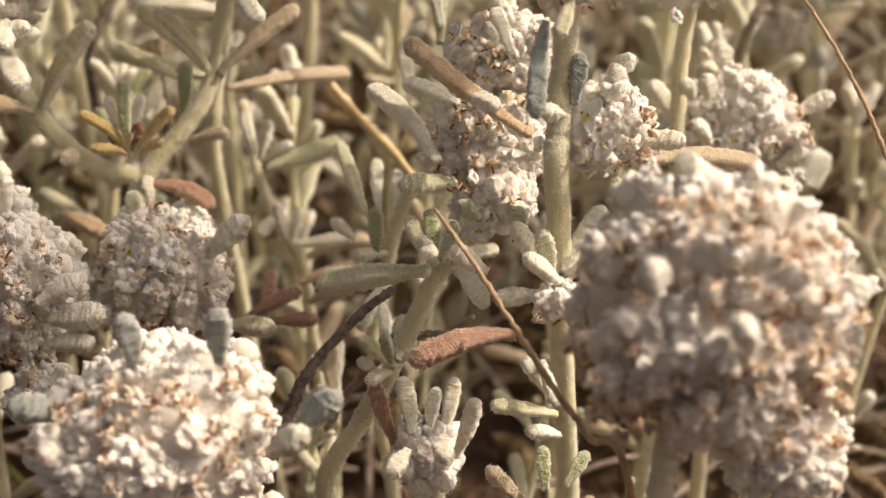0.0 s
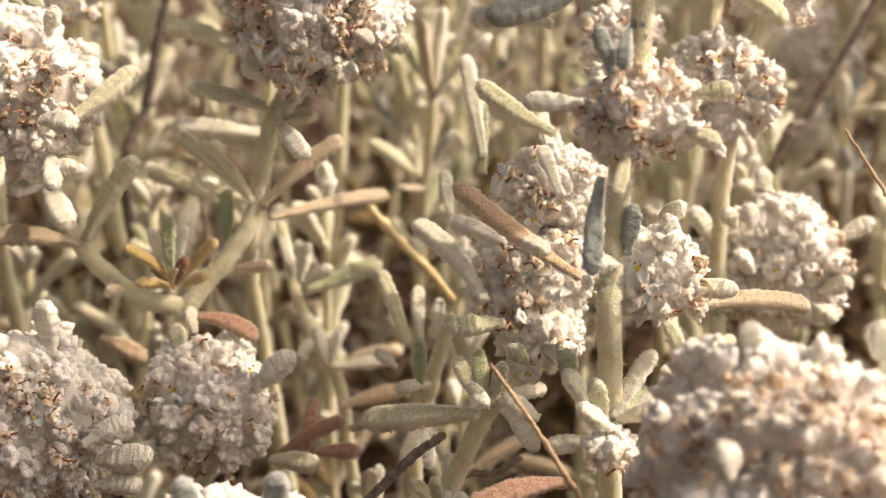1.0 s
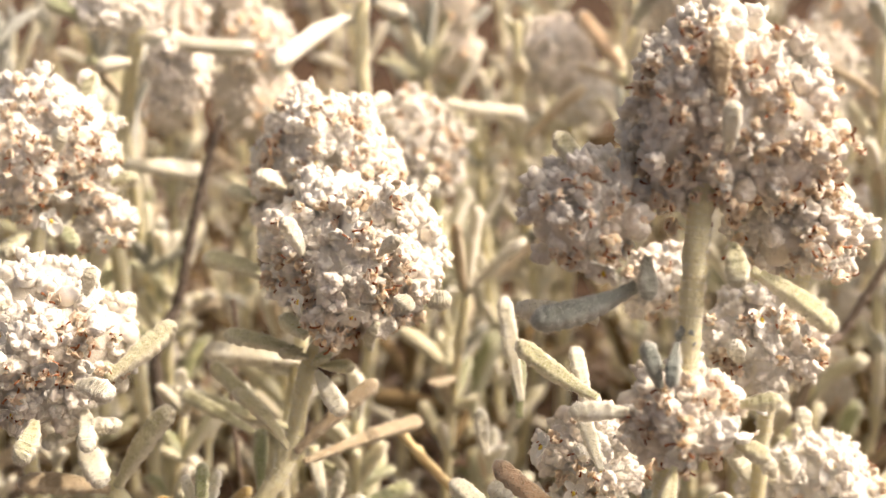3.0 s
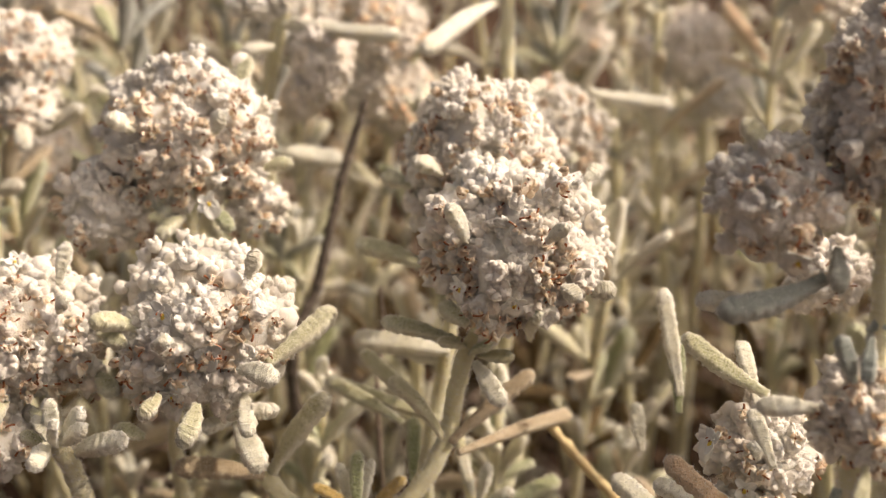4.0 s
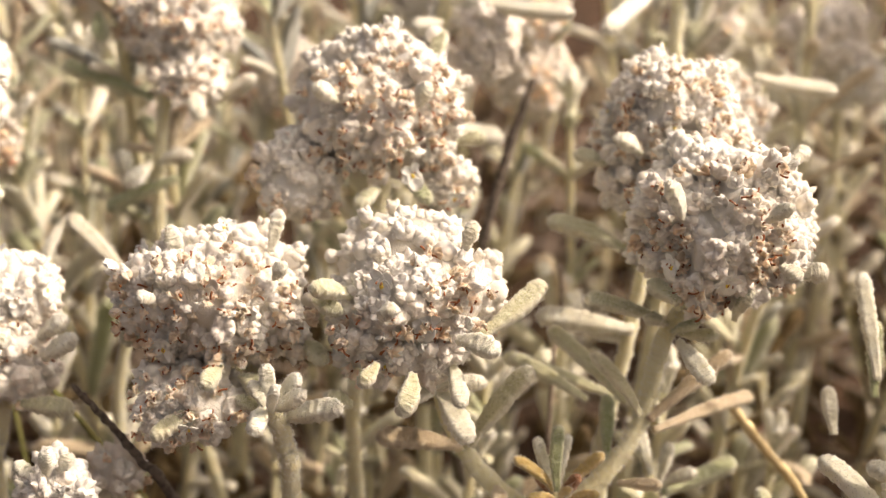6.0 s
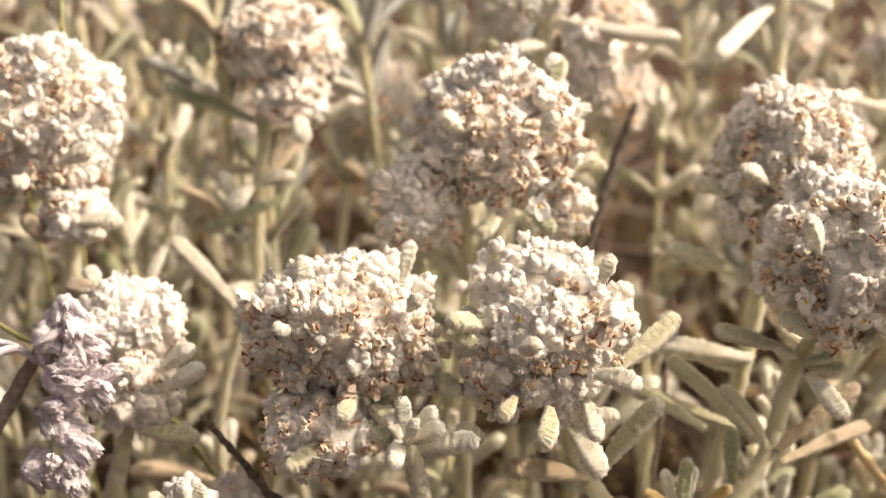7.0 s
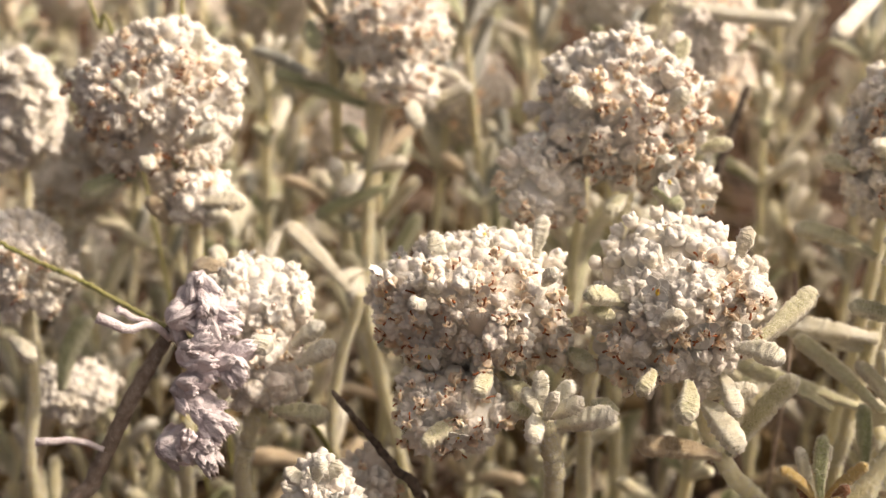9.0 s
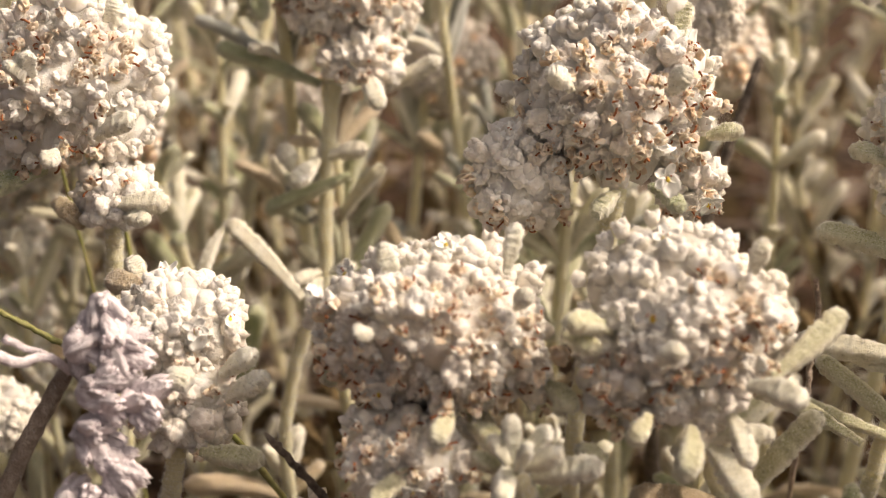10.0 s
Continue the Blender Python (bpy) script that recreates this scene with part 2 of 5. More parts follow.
def leaf_shape(base, tip, width, rng, bend=0.12, hairs=350, along=24, around=12, face=None, crimp=0.17):
    """A thick revolute felted leaf with scalloped margins: vertices, faces, tint."""
    base, tip = np.asarray(base, float), np.asarray(tip, float)
    d = tip - base
    size = np.linalg.norm(d) + 1e-6
    t0 = d / size
    up = np.array(face if face is not None else (0.15 * rng.normal(), -0.55, 0.85))
    up = unit(up - t0 * (up @ t0))
    s = 1 - (1 - np.linspace(0, 1, along)) ** 1.6
    mid = (base + tip) / 2 + up * bend * size + np.cross(t0, up) * rng.normal() * 0.05 * size
    c = (1 - s)[:, None] ** 2 * base + 2 * (s * (1 - s))[:, None] * mid + s[:, None] ** 2 * tip
    tan = np.gradient(c, axis=0)
    tan /= np.linalg.norm(tan, axis=1)[:, None]
    u = up - tan * (tan @ up)[:, None]
    u /= np.linalg.norm(u, axis=1)[:, None]
    side = np.cross(tan, u)
    grow = np.clip(s / 0.6, 0, 1)
    hw = width / 2 * (0.48 + 0.52 * grow * grow * (3 - 2 * grow))
    end = 1 - min(0.42, 0.72 * width / size)
    k = np.clip((s - end) / (1 - end), 0, 1)
    hw = hw * np.sqrt(np.clip(1 - k ** 2.1, 0.0004, 1))
    teeth = max(3, size / 1.25)
    th = np.linspace(0, 2 * np.pi, around, endpoint=False) + np.pi / around
    ct, st = np.cos(th), np.sin(th)
    scal = 1 - crimp * np.abs(np.cos(np.pi * s * teeth))[:, None] * (np.abs(ct) ** 2)[None]
    x = hw[:, None] * np.sign(ct) * np.abs(ct) ** 0.8 * scal
    thick = hw * 0.98
    top = np.clip(st, 0, 1) ** 0.7 - 0.42 * np.exp(-(ct / 0.32) ** 2) * (st > 0)
    low = -np.clip(-st, 0, 1) ** 0.6 * (0.35 + 0.55 * ct ** 2)
    z = thick[:, None] * (top + low)[None] + thick[:, None] * (k * 0.42)[:, None] * (np.exp(-(ct / 0.32) ** 2) * (st > 0))[None]
    z += thick[:, None] * 0.09 * np.cos(2 * np.pi * s * teeth)[:, None] * (np.clip(st, 0, 1) * np.abs(ct))[None]
    v = (c[:, None] + side[:, None] * x[..., None] + u[:, None] * z[..., None])
    v += rng.normal(scale=0.026 * width, size=v.shape)
    nor = side[:, None] * ct[None, :, None] + u[:, None] * st[None, :, None]
    tint = np.repeat((np.clip(st * 1.3, 0, 1) * (1 - np.abs(ct) ** 3))[None], along, 0) * np.clip(1.25 - k, 0.3, 1)[:, None]
    v, nor = v.reshape(-1, 3), nor.reshape(-1, 3)
    f = []
    for i in range(along - 1):
        for j in range(around):
            q = (j + 1) % around
            f.append((i * around + j, i * around + q, (i + 1) * around + q, (i + 1) * around + j))
    f.append(tuple((along - 1) * around + j for j in range(around)))
    f.append(tuple(range(around))[::-1])
    tint = tint.ravel()
    if hairs:
        hv, hf = fuzz(v, nor, hairs, 0.32, rng, 0.024)
        f += [tuple(a + len(v) for a in q) for q in hf]
        v = np.vstack([v, hv])
        tint = np.r_[tint, np.zeros(len(hv))]
    return v, f, tint


def ball(level):
    bm = bmesh.new()
    bmesh.ops.create_icosphere(bm, subdivisions=level, radius=1)
    v = np.array([p.co[:] for p in bm.verts])
    f = [tuple(q.index for q in g.verts) for g in bm.faces]
    bm.free()
    return v, f


BALL4, BALL3, BALL2, BALL1 = ball(4), ball(3), ball(2), ball(1)


def calyx_shape(rng, level, teeth, hairs):
    """A woolly calyx, unit size, mouth along +z: a swollen cup with puffy blunt teeth, or a closed downy bud."""
    v, f = BALL4 if level == 3 else BALL2
    n0 = v
    off = rng.uniform(0, 50, 3)
    down = lambda q, k: np.array([noise.noise(Vector(p * k + off)) for p in q])
    r = 0.88 + 0.24 * down(v, 1.5) + (0.14 * down(v, 3.6) + 0.05 * down(v, 9.0) if level == 3 else 0)
    if teeth:
        r = r - 0.34 * np.exp(-((1 - v[:, 2]) / 0.20))
    w = v * r[:, None] * np.array([1, 1, 1.08])
    w[:, :2] *= np.clip(1 + 0.3 * np.minimum(w[:, 2:], 0), 0.55, 1)
    pieces, nors = [(w, f)], [n0]
    small, sf = BALL3 if level == 3 else BALL1
    for i in range(teeth):
        a = 2 * np.pi * (i + rng.uniform(-0.22, 0.22)) / teeth
        tip = rng.uniform(0.3, 0.9)
        d = np.array([math.cos(a) * math.sin(tip), math.sin(a) * math.sin(tip), math.cos(tip)])
        x = unit(np.cross(d, (0, 0, 1)))
        y = np.cross(d, x)
        long = rng.uniform(0.42, 0.62)
        q = small * np.array([rng.uniform(0.48, 0.62), rng.uniform(0.34, 0.44), long]) * (1 + 0.4 * down(small, 2.2) + 0.03 * rng.normal(size=len(small)) * (level == 3))[:, None]
        q[:, :2] *= np.clip(1.0 - 0.42 * q[:, 2:] / long, 0.35, 1.2)
        pieces.append((q @ np.array([x, y, d]) + np.array([0.46 * math.cos(a), 0.46 * math.sin(a), 0.40]) + d * 0.2, sf))
        nors.append(small)
    v, f = joined(pieces)
    if hairs:
        hv, hf = fuzz(v, np.vstack(nors), hairs, 0.34, rng, 0.013)
        v, f = joined([(v, f), (hv, hf)])
    return v, f


def flake(rng, size):
    """A crumpled scrap of corolla, as a thin curled shell."""
    g = 4
    s, t = np.meshgrid(np.linspace(-1, 1, g), np.linspace(0, 1, g))
    w = 0.5 * np.sin(np.pi * (0.25 + 0.6 * t))
    x, y = s * w, t
    z = 0.5 * s * s * rng.uniform(-1, 1) + 0.5 * t * t * rng.uniform(-1, 1) + 0.10 * rng.normal(size=s.shape)
    top = np.stack([x, z, y], -1).reshape(-1, 3) * size
    low = top + np.array([0, -0.07 * size, 0])
    f = []
    for i in range(g - 1):
        for j in range(g - 1):
            a = i * g + j
            f.append((a, a + 1, a + g + 1, a + g))
            b = a + g * g
            f.append((b, b + g, b + g + 1, b + 1))
    rim = list(range(g)) + [g * i + g - 1 for i in range(1, g)] + [g * g - 2 - i for i in range(g - 1)] + [g * (g - 2 - i) for i in range(g - 2)]
    for a, b in zip(rim, rim[1:] + rim[:1]):
        f.append((b, a, a + g * g, b + g * g))
    return np.vstack([top, low]), f


def spun(rng, lean):
    """A turn about z with some lean."""
    return np.array((Euler((rng.normal() * lean, rng.normal() * lean, rng.uniform(0, 6.28))).to_matrix()))


def wither_shape(rng, big=1.0):
    """Withered corolla scraps with two to four curled rust-brown stamens: vertices, faces, slots."""
    pieces, slots = [], []
    for _ in range(rng.integers(3, 6)):
        v, f = flake(rng, big * rng.uniform(0.55, 1.0))
        pieces.append((v @ spun(rng, 0.5).T + np.array([0, 0, 0.25]), f))
        slots += [0] * len(f)
    for _ in range(rng.integers(1, 4)):
        a = np.linspace(0, rng.uniform(1.2, 2.6), 7)
        q = rng.uniform(0.22, 0.40)
        p = np.stack([q * (1 - np.cos(a)), 0 * a, q * np.sin(a) + 0.55 + a * 0.12], 1) @ spun(rng, 0.5).T
        v, f, _ = tube(p, np.linspace(0.07, 0.10, 7), 5)
        pieces.append((v, f))
        slots += [1] * len(f)
    v, f = joined(pieces)
    return v, f, slots


R0 = np.random.default_rng(7)
CALYX = [mesh_of("calyx", *calyx_shape(R0, 3, k, 420), [M_WOOL], hair=420) for k in (5, 4, 5, 4, 5, 5, 4, 5, 3, 0, 0, 0)]
CALYX_LOW = [calyx_shape(R0, 2, k, 0) for k in (4, 3, 5, 0)]
WITHER = []
for _ in range(10):
    wv, wf, ws = wither_shape(R0)
    WITHER.append(mesh_of("withered_corolla", wv, wf, [M_WITHER, M_STAMEN], fmat=ws))
for _ in range(1):
    wv, wf, ws = wither_shape(R0, 1.3)
    WITHER.append(mesh_of("withered_corolla", wv, wf, [M_PETAL, M_STAMEN], fmat=ws))


def bloom_mesh(rng):
    """A germander flower: one drooping white lip with small side lobes, a yellow throat and arched stamens."""
    pieces, slots = [], []

    def lobe(length, wide, turn, droop):
        n, m = 8, 7
        s, t = np.meshgrid(np.linspace(-1, 1, m), np.linspace(0, 1, n))
        w = wide * np.sqrt(np.clip(np.sin(np.pi * np.clip(0.10 + 0.86 * t, 0, 1)), 0, 1))
        x, y = s * w, t * length
        z = 0.35 * wide * s * s - droop * t * t * length + 0.03 * rng.normal(size=s.shape)
        top = np.stack([x, y, z], -1).reshape(-1, 3)
        low = top - np.array([0, 0, 0.06])
        c, d = math.cos(turn), math.sin(turn)
        rot = np.array([[c, -d, 0], [d, c, 0], [0, 0, 1]])
        f = []
        for i in range(n - 1):
            for j in range(m - 1):
                a = i * m + j
                f += [(a, a + 1, a + m + 1, a + m), (a + n * m, a + n * m + m, a + n * m + m + 1, a + n * m + 1)]
        rim = list(range(m)) + [m * i + m - 1 for i in range(1, n)] + [n * m - 2 - i for i in range(m - 1)] + [m * (n - 2 - i) for i in range(n - 2)]
        f += [(b, a, a + n * m, b + n * m) for a, b in zip(rim, rim[1:] + rim[:1])]
        pieces.append((np.vstack([top, low]) @ rot.T, f))
        slots.extend([0] * len(f))

    lobe(2.5, 1.15, rng.normal() * 0.15, 0.28)
    for a in (0.95, -0.95, 2.3, -2.3):
        lobe(rng.uniform(1.3, 1.8), rng.uniform(0.5, 0.68), a + 0.15 * rng.normal(), rng.uniform(-0.45, 0.1))
    v, f = BALL2
    pieces.append((v * np.array([0.24, 0.36, 0.16]) + np.array([0, 0.40, 0.12]), f))
    slots.extend([1] * len(f))
    for k in (-0.22, 0.18):
        a = np.linspace(0, 1.5, 6)
        p = np.stack([k * (1 + a * 0.3), -0.3 + 0.5 * (1 - np.cos(a)), 0.75 * np.sin(a)], 1)
        v, f, _ = tube(p, np.r_[np.full(4, 0.04), 0.085, 0.08], 5)
        pieces.append((v, f))
        slots.extend([0] * 15 + [2] * (len(f) - 15))
    v, f = joined(pieces)
    return mesh_of("flower", v, f, [M_PETAL, M_YELLOW, M_STAMEN], fmat=slots)


BLOOM = [bloom_mesh(R0) for _ in range(4)]


def aligned(at, out, size, spin, stretch=1.0):
    """A pose in millimetres whose z points along out."""
    q = Vector(out).to_track_quat("Z", "Y").to_matrix().to_4x4()
    return (Matrix.Translation(Vector(at) * 0.001) @ q @ Matrix.Rotation(spin, 4, "Z")
            @ Matrix.Diagonal((size, size, size * stretch, 1)))


# ---- parts of a sprig ----
class Sprig:
    """One flowering shoot: an Empty at its foot with stems, leaves and flower heads as parts."""

    def __init__(self, foot, label, name="flowering_sprig", category="herb", group="woolly germander sprigs"):
        self.foot = np.array(foot, float)
        self.ob = new(name)
        self.ob.location = Vector(foot) * 0.001
        self.ob.empty_display_size = 0.005
        self.balls = []
        tagged(self.ob, label, category, group)

    def stem(self, points, thick=1.15, thin=0.9, root=True, mat=None, hairs=75, name="stem"):
        p = [np.array(q, float) for q in points]
        if root:
            e = p[-1]
            p += [e * 0.6 + self.foot * 0.4 + np.array([0, 0, -2.0]), self.foot + np.array([0, 0, -3.0])]
        size = sum(np.linalg.norm(b - a) for a, b in zip(p, p[1:]))
        n = max(8, int(size / 1.6))
        c = curve(p, n)
        rng = rng_of(*p[0])
        c += 0.07 * rng.normal(size=c.shape)
        v, f, nor = tube(c, np.linspace(thin, thick, n), 10, 0.03, rng)
        if hairs:
            hv, hf = fuzz(v, nor, int(size * hairs), 0.46, rng, 0.024)
            v, f = joined([(v, f), (hv, hf)])
        return part(name, mesh_of(name, v - self.foot, f, [mat or M_STEM], hair=int(size * hairs)), self.ob)

    def leaf(self, base, tip, width=2.8, look_of="grey", bend=0.10, face=None, name="leaf"):
        rng = rng_of(*base, *tip)
        hairs = int(100 + 24 * width * np.linalg.norm(np.array(tip) - base))
        v, f, tint = leaf_shape(np.zeros(3), np.array(tip) - np.array(base), width, rng, bend, hairs, 40, 12, face)
        return part(name, mesh_of(name, v, f, [LEAF[look_of]], tint, hair=hairs), self.ob, np.array(base) - self.foot)

    def head(self, at, radii, wither=0.22, bud=0.98, detail=True, low=-0.8, near=-0.3):
        """A ball of woolly calyces: those on the near side are pieces, the rest is joined behind them."""
        at, radii, bud = np.array(at, float), 0.89 * np.array(radii, float), bud * 1.44
        self.balls.append((at, radii + 0.9))
        rng = rng_of(*at, *radii)
        v, f = BALL4
        k1, k2 = rng.normal(scale=3.4, size=3), rng.normal(scale=8, size=3)
        lump = lambda q: 1 + 0.11 * np.sin(q @ k1) + 0.085 * np.sin(q @ k2)
        off = rng.uniform(0, 50, 3)
        puff = np.array([noise.noise(Vector(q * radii * 0.55 + off)) + 0.6 * noise.noise(Vector(q * radii * 1.3 + off)) for q in v])
        body = v * (radii * lump(v)[:, None] + (0.85 * puff + 0.05 * rng.normal(size=len(v)))[:, None])
        wisps = int(3.2 * 4 * np.pi * np.mean(radii) ** 2)
        hv, hf = fuzz(body, v, wisps, 0.75, rng, 0.016)
        core = part("flower_head", mesh_of("flower_head", *joined([(body, f), (hv, hf)]), [M_CORE], hair=wisps), self.ob, at - self.foot)
        area = 4 * np.pi * (np.mean(radii ** 1.6)) ** 1.25
        n = int(area / (bud * 1.30) ** 2)
        i = np.arange(n) + 0.5
        cz = 1 - 2 * i / n
        a = 2.39996 * i
        d = np.stack([np.sqrt(1 - cz * cz) * np.cos(a), np.sqrt(1 - cz * cz) * np.sin(a), cz], 1)
        d += rng.normal(scale=0.26 * math.sqrt(4 * math.pi / n), size=d.shape)
        d /= np.linalg.norm(d, axis=1)[:, None]
        swell = lump(d) + 0.065 * rng.normal(size=n)
        patch = np.sin(d @ rng.normal(scale=3.2, size=3) + 1) + np.sin(d @ rng.normal(scale=5.0, size=3)) + 0.9 * rng.normal(size=n)
        limit = np.quantile(patch, 1 - min(0.75, 0.10 + 1.7 * wither))
        far = []
        for k in range(n):
            if d[k, 2] < low:
                continue
            out = unit(d[k] / radii * radii.mean() + np.array([0, 0, 0.25]) + rng.normal(scale=0.18, size=3))
            p = d[k] * radii * swell[k] - 0.25 * out
            size = bud * rng.uniform(0.66, 1.2)
            if d[k, 1] < near and detail:
                if patch[k] > limit:
                    part("withered_corolla", WITHER[rng.integers(len(WITHER))], core, aligned(p + out * 0.95, out, 1.35 * rng.uniform(0.8, 1.3), rng.uniform(0, 6.28)))
                    p, size = p - 0.5 * out, size * 0.9
                kind = rng.integers(9, 12) if wither < 0.1 and rng.random() < 0.75 else rng.integers(11)
                part("calyx", CALYX[kind], core, aligned(p, out, size, rng.uniform(0, 6.28), rng.uniform(0.9, 1.25)))
            else:
                cv, cf = CALYX_LOW[rng.integers(len(CALYX_LOW))]
                m = np.array(aligned((0, 0, 0), out, size, rng.uniform(0, 6.28)).to_3x3())
                far.append((cv @ m.T + p, cf))
        if far:
            tagged(part("calyx_mass", mesh_of("calyx_mass", *joined(far), [M_WOOL]), core), kind="stuff")
        return core

    def bloom(self, at, out=(0, -1, 0.3), size=1.0, spin=0.0, under=None):
        """A flower facing along out with its lip hanging down."""
        rng = rng_of(*at)
        mid, size_of = min(self.balls, key=lambda b: abs(np.linalg.norm((np.array(at) - b[0]) / b[1]) - 1))
        far = np.linalg.norm((np.array(at) - mid) / size_of)
        if 0.6 < far < 1.6:
            at = mid + (np.array(at) - mid) / far
        o = unit(np.array(out) + rng.normal(scale=0.12, size=3))
        down = unit(np.array([0.25 * rng.normal(), 0, -1.0]) - o * (-o[2]))
        down = unit(down - o * (down @ o))
        x = np.cross(down, o)
        m = Matrix((tuple(x), tuple(down), tuple(o))).transposed().to_4x4()
        m = Matrix.Translation(Vector(np.array(at) - self.foot) * 0.001) @ m @ Matrix.Diagonal((size, size, size, 1))
        return part("flower", BLOOM[rng.integers(len(BLOOM))], self.ob, m)


def dry_head(sprig, at, radii):
    """A drooping tuft of shrivelled lilac-grey calyces and crumpled bracts."""
    at, radii = np.array(at, float), np.array(radii, float)
    rng = rng_of(*at)
    v, f = BALL3
    core = part("seed_head", mesh_of("seed_head", v * radii * 0.62 * (1 + 0.1 * np.sin(v @ rng.normal(scale=5, size=3)))[:, None], f, [M_DRY]), sprig.ob, at - sprig.foot)
    n = 11
    i = np.arange(n) + 0.5
    cz = 1 - 2 * i / n
    d = np.stack([np.sqrt(1 - cz * cz) * np.cos(2.4 * i), np.sqrt(1 - cz * cz) * np.sin(2.4 * i), cz], 1) + rng.normal(scale=0.25, size=(n, 3))
    way = unit(np.array([0.9, -0.35, -0.5]) + rng.normal(scale=0.55, size=3))
    for k in range(n):
        out = unit(0.5 * d[k] + way + rng.normal(scale=0.28, size=3))
        s = rng.uniform(0.75, 1.35)
        part("dry_calyx", DRY_POD[rng.integers(len(DRY_POD))], core, aligned(unit(d[k]) * radii * 0.5, out, s, rng.uniform(0, 6.28), rng.uniform(1.1, 1.7)))


def pod_shape(rng):
    """A collapsed papery calyx: a flattened pleated bag, bent, with a frayed mouth."""
    n, m = 12, 22
    s = np.linspace(0, 1, n)
    a = np.linspace(0, 2 * np.pi, m, endpoint=False)
    r = np.interp(s, (0, 0.15, 0.5, 0.85, 1), (0.25, 0.62, 0.95, 0.85, 0.55))
    pleat = 1 + 0.20 * np.cos(rng.integers(3, 6) * a + rng.uniform(0, 6) + 1.5 * rng.normal() * 0.4)[None] * np.sin(np.pi * np.clip(s, 0.05, 0.97))[:, None]
    pleat += 0.10 * np.sin(9 * a[None] + 6 * s[:, None] + rng.uniform(0, 6)) + 0.05 * rng.normal(size=(n, m))
    rad = r[:, None] * pleat
    flat = rng.uniform(0.55, 0.85)
    z = np.repeat((s * 2.2 - 0.4)[:, None], m, 1) + 0.22 * np.sin(5 * a + rng.uniform(0, 6))[None] * (s ** 4)[:, None]
    bend = rng.uniform(-0.35, 0.35) * s * s
    v = np.stack([rad * np.cos(a) + bend[:, None], flat * rad * np.sin(a) - 0.3 * (s * s)[:, None] * rng.uniform(-1, 1), z], -1).reshape(-1, 3)
    f = [(i * m + j, i * m + (j + 1) % m, (i + 1) * m + (j + 1) % m, (i + 1) * m + j) for i in range(n - 1) for j in range(m)]
    v = np.vstack([v, v[-m:].mean(0) - np.array([0, 0, 0.7])])
    f += [((n - 1) * m + j, (n - 1) * m + (j + 1) % m, n * m) for j in range(m)]
    hv, hf = fuzz(v[:-1], np.repeat(np.stack([np.cos(a), np.sin(a), 0 * a], 1)[None], n, 0).reshape(-1, 3), 40, 0.16, rng, 0.012)
    return joined([(v, f), (hv, hf)])


DRY_POD = [mesh_of("dry_calyx", *pod_shape(R0), [M_DRY], hair=40) for _ in range(7)]


def stalk(name, label, category, points, tip, foot, mat):
    """A dead twig, straw or grass stalk with joints and a tapered end."""
    p = np.array(points, float)
    size = np.linalg.norm(np.diff(p, axis=0), axis=1).sum()
    n = max(12, int(size / 1.1))
    rng = rng_of(*p[0])
    c = curve(p, n) + 0.06 * rng.normal(size=(n, 3))
    rad = np.linspace(tip, foot, n)
    rad[0] *= 0.45
    for k in range(4, n - 2, max(5, int(9 / 1.1))):
        rad[k] *= 1.22
    rad *= 1 + 0.05 * rng.normal(size=n)
    v, f, _ = tube(c, rad, 8, 0.06, rng)
    ob = new(name, mesh_of(name, v - p[-1], f, [mat]))
    ob.location = Vector(p[-1]) * 0.001
    return tagged(ob, label, category, "dead stalks" if "dead" in label else "")


# ---- the branching sprig in the middle, with two heads and a yellowed rosette ----

mid_sprig = Sprig((6.0, 44.0, 0), "pale felted germander sprig forking into two white woolly flower heads")
mid_sprig.stem([(17.1, 36.6, 123.6), (14.1, 35.4, 118.2), (12.9, 34.5, 113.8), (11.6, 32.9, 107.5), (8.5, 30.5, 102.1), (3.1, 28.0, 96.3), (1.1, 26.4, 92.6), (-0.2, 24.5, 83.3)], 1.45, 1.10)
mid_sprig.stem([(-16.0, 31.1, 120.3), (-14.6, 29.6, 111.9), (-11.7, 29.3, 103.8), (-7.2, 28.1, 98.8), (-3.1, 27.5, 96.2), (1.9, 27.4, 95.0)], 1.35, 1.10, root=False)
for b, t, w, k, c in (
    ((11.2, 32.1, 108.1), (4.6, 32.6, 116.4), 2.0, "grey", 0.05),
    ((12.3, 31.8, 107.5), (23.0, 37.4, 115.0), 2.3, "tan", 0.10),
    ((13.2, 33.0, 105.3), (28.3, 51.8, 100.9), 2.2, "tan", 0.05),
    ((13.4, 35.3, 120.4), (3.4, 35.5, 123.0), 2.3, "grey", -0.05),
    ((14.0, 35.0, 119.9), (10.8, 31.6, 122.1), 1.5, "grey", 0.10),
    ((15.6, 33.2, 118.3), (19.2, 25.8, 116.5), 2.6, "pale", 0.10),
    ((15.8, 35.4, 118.4), (20.4, 32.7, 119.6), 1.8, "grey", 0.10),
    ((14.8, 34.6, 119.0), (17.6, 29.7, 122.7), 1.5, "green", 0.10),
    ((7.2, 32.4, 101.3), (7.1, 37.5, 107.9), 2.2, "green", 0.05),
    ((8.8, 28.5, 99.9), (14.1, 25.0, 102.0), 1.7, "tan", 0.10),
    ((4.9, 45.9, 102.3), (-6.1, 51.0, 106.0), 2.2, "grey", 0.08),
    ((9.9, 37.9, 106.5), (-0.8, 48.1, 112.1), 2.4, "grey", 0.10),
):
    mid_sprig.leaf(b, t, w, k, c)
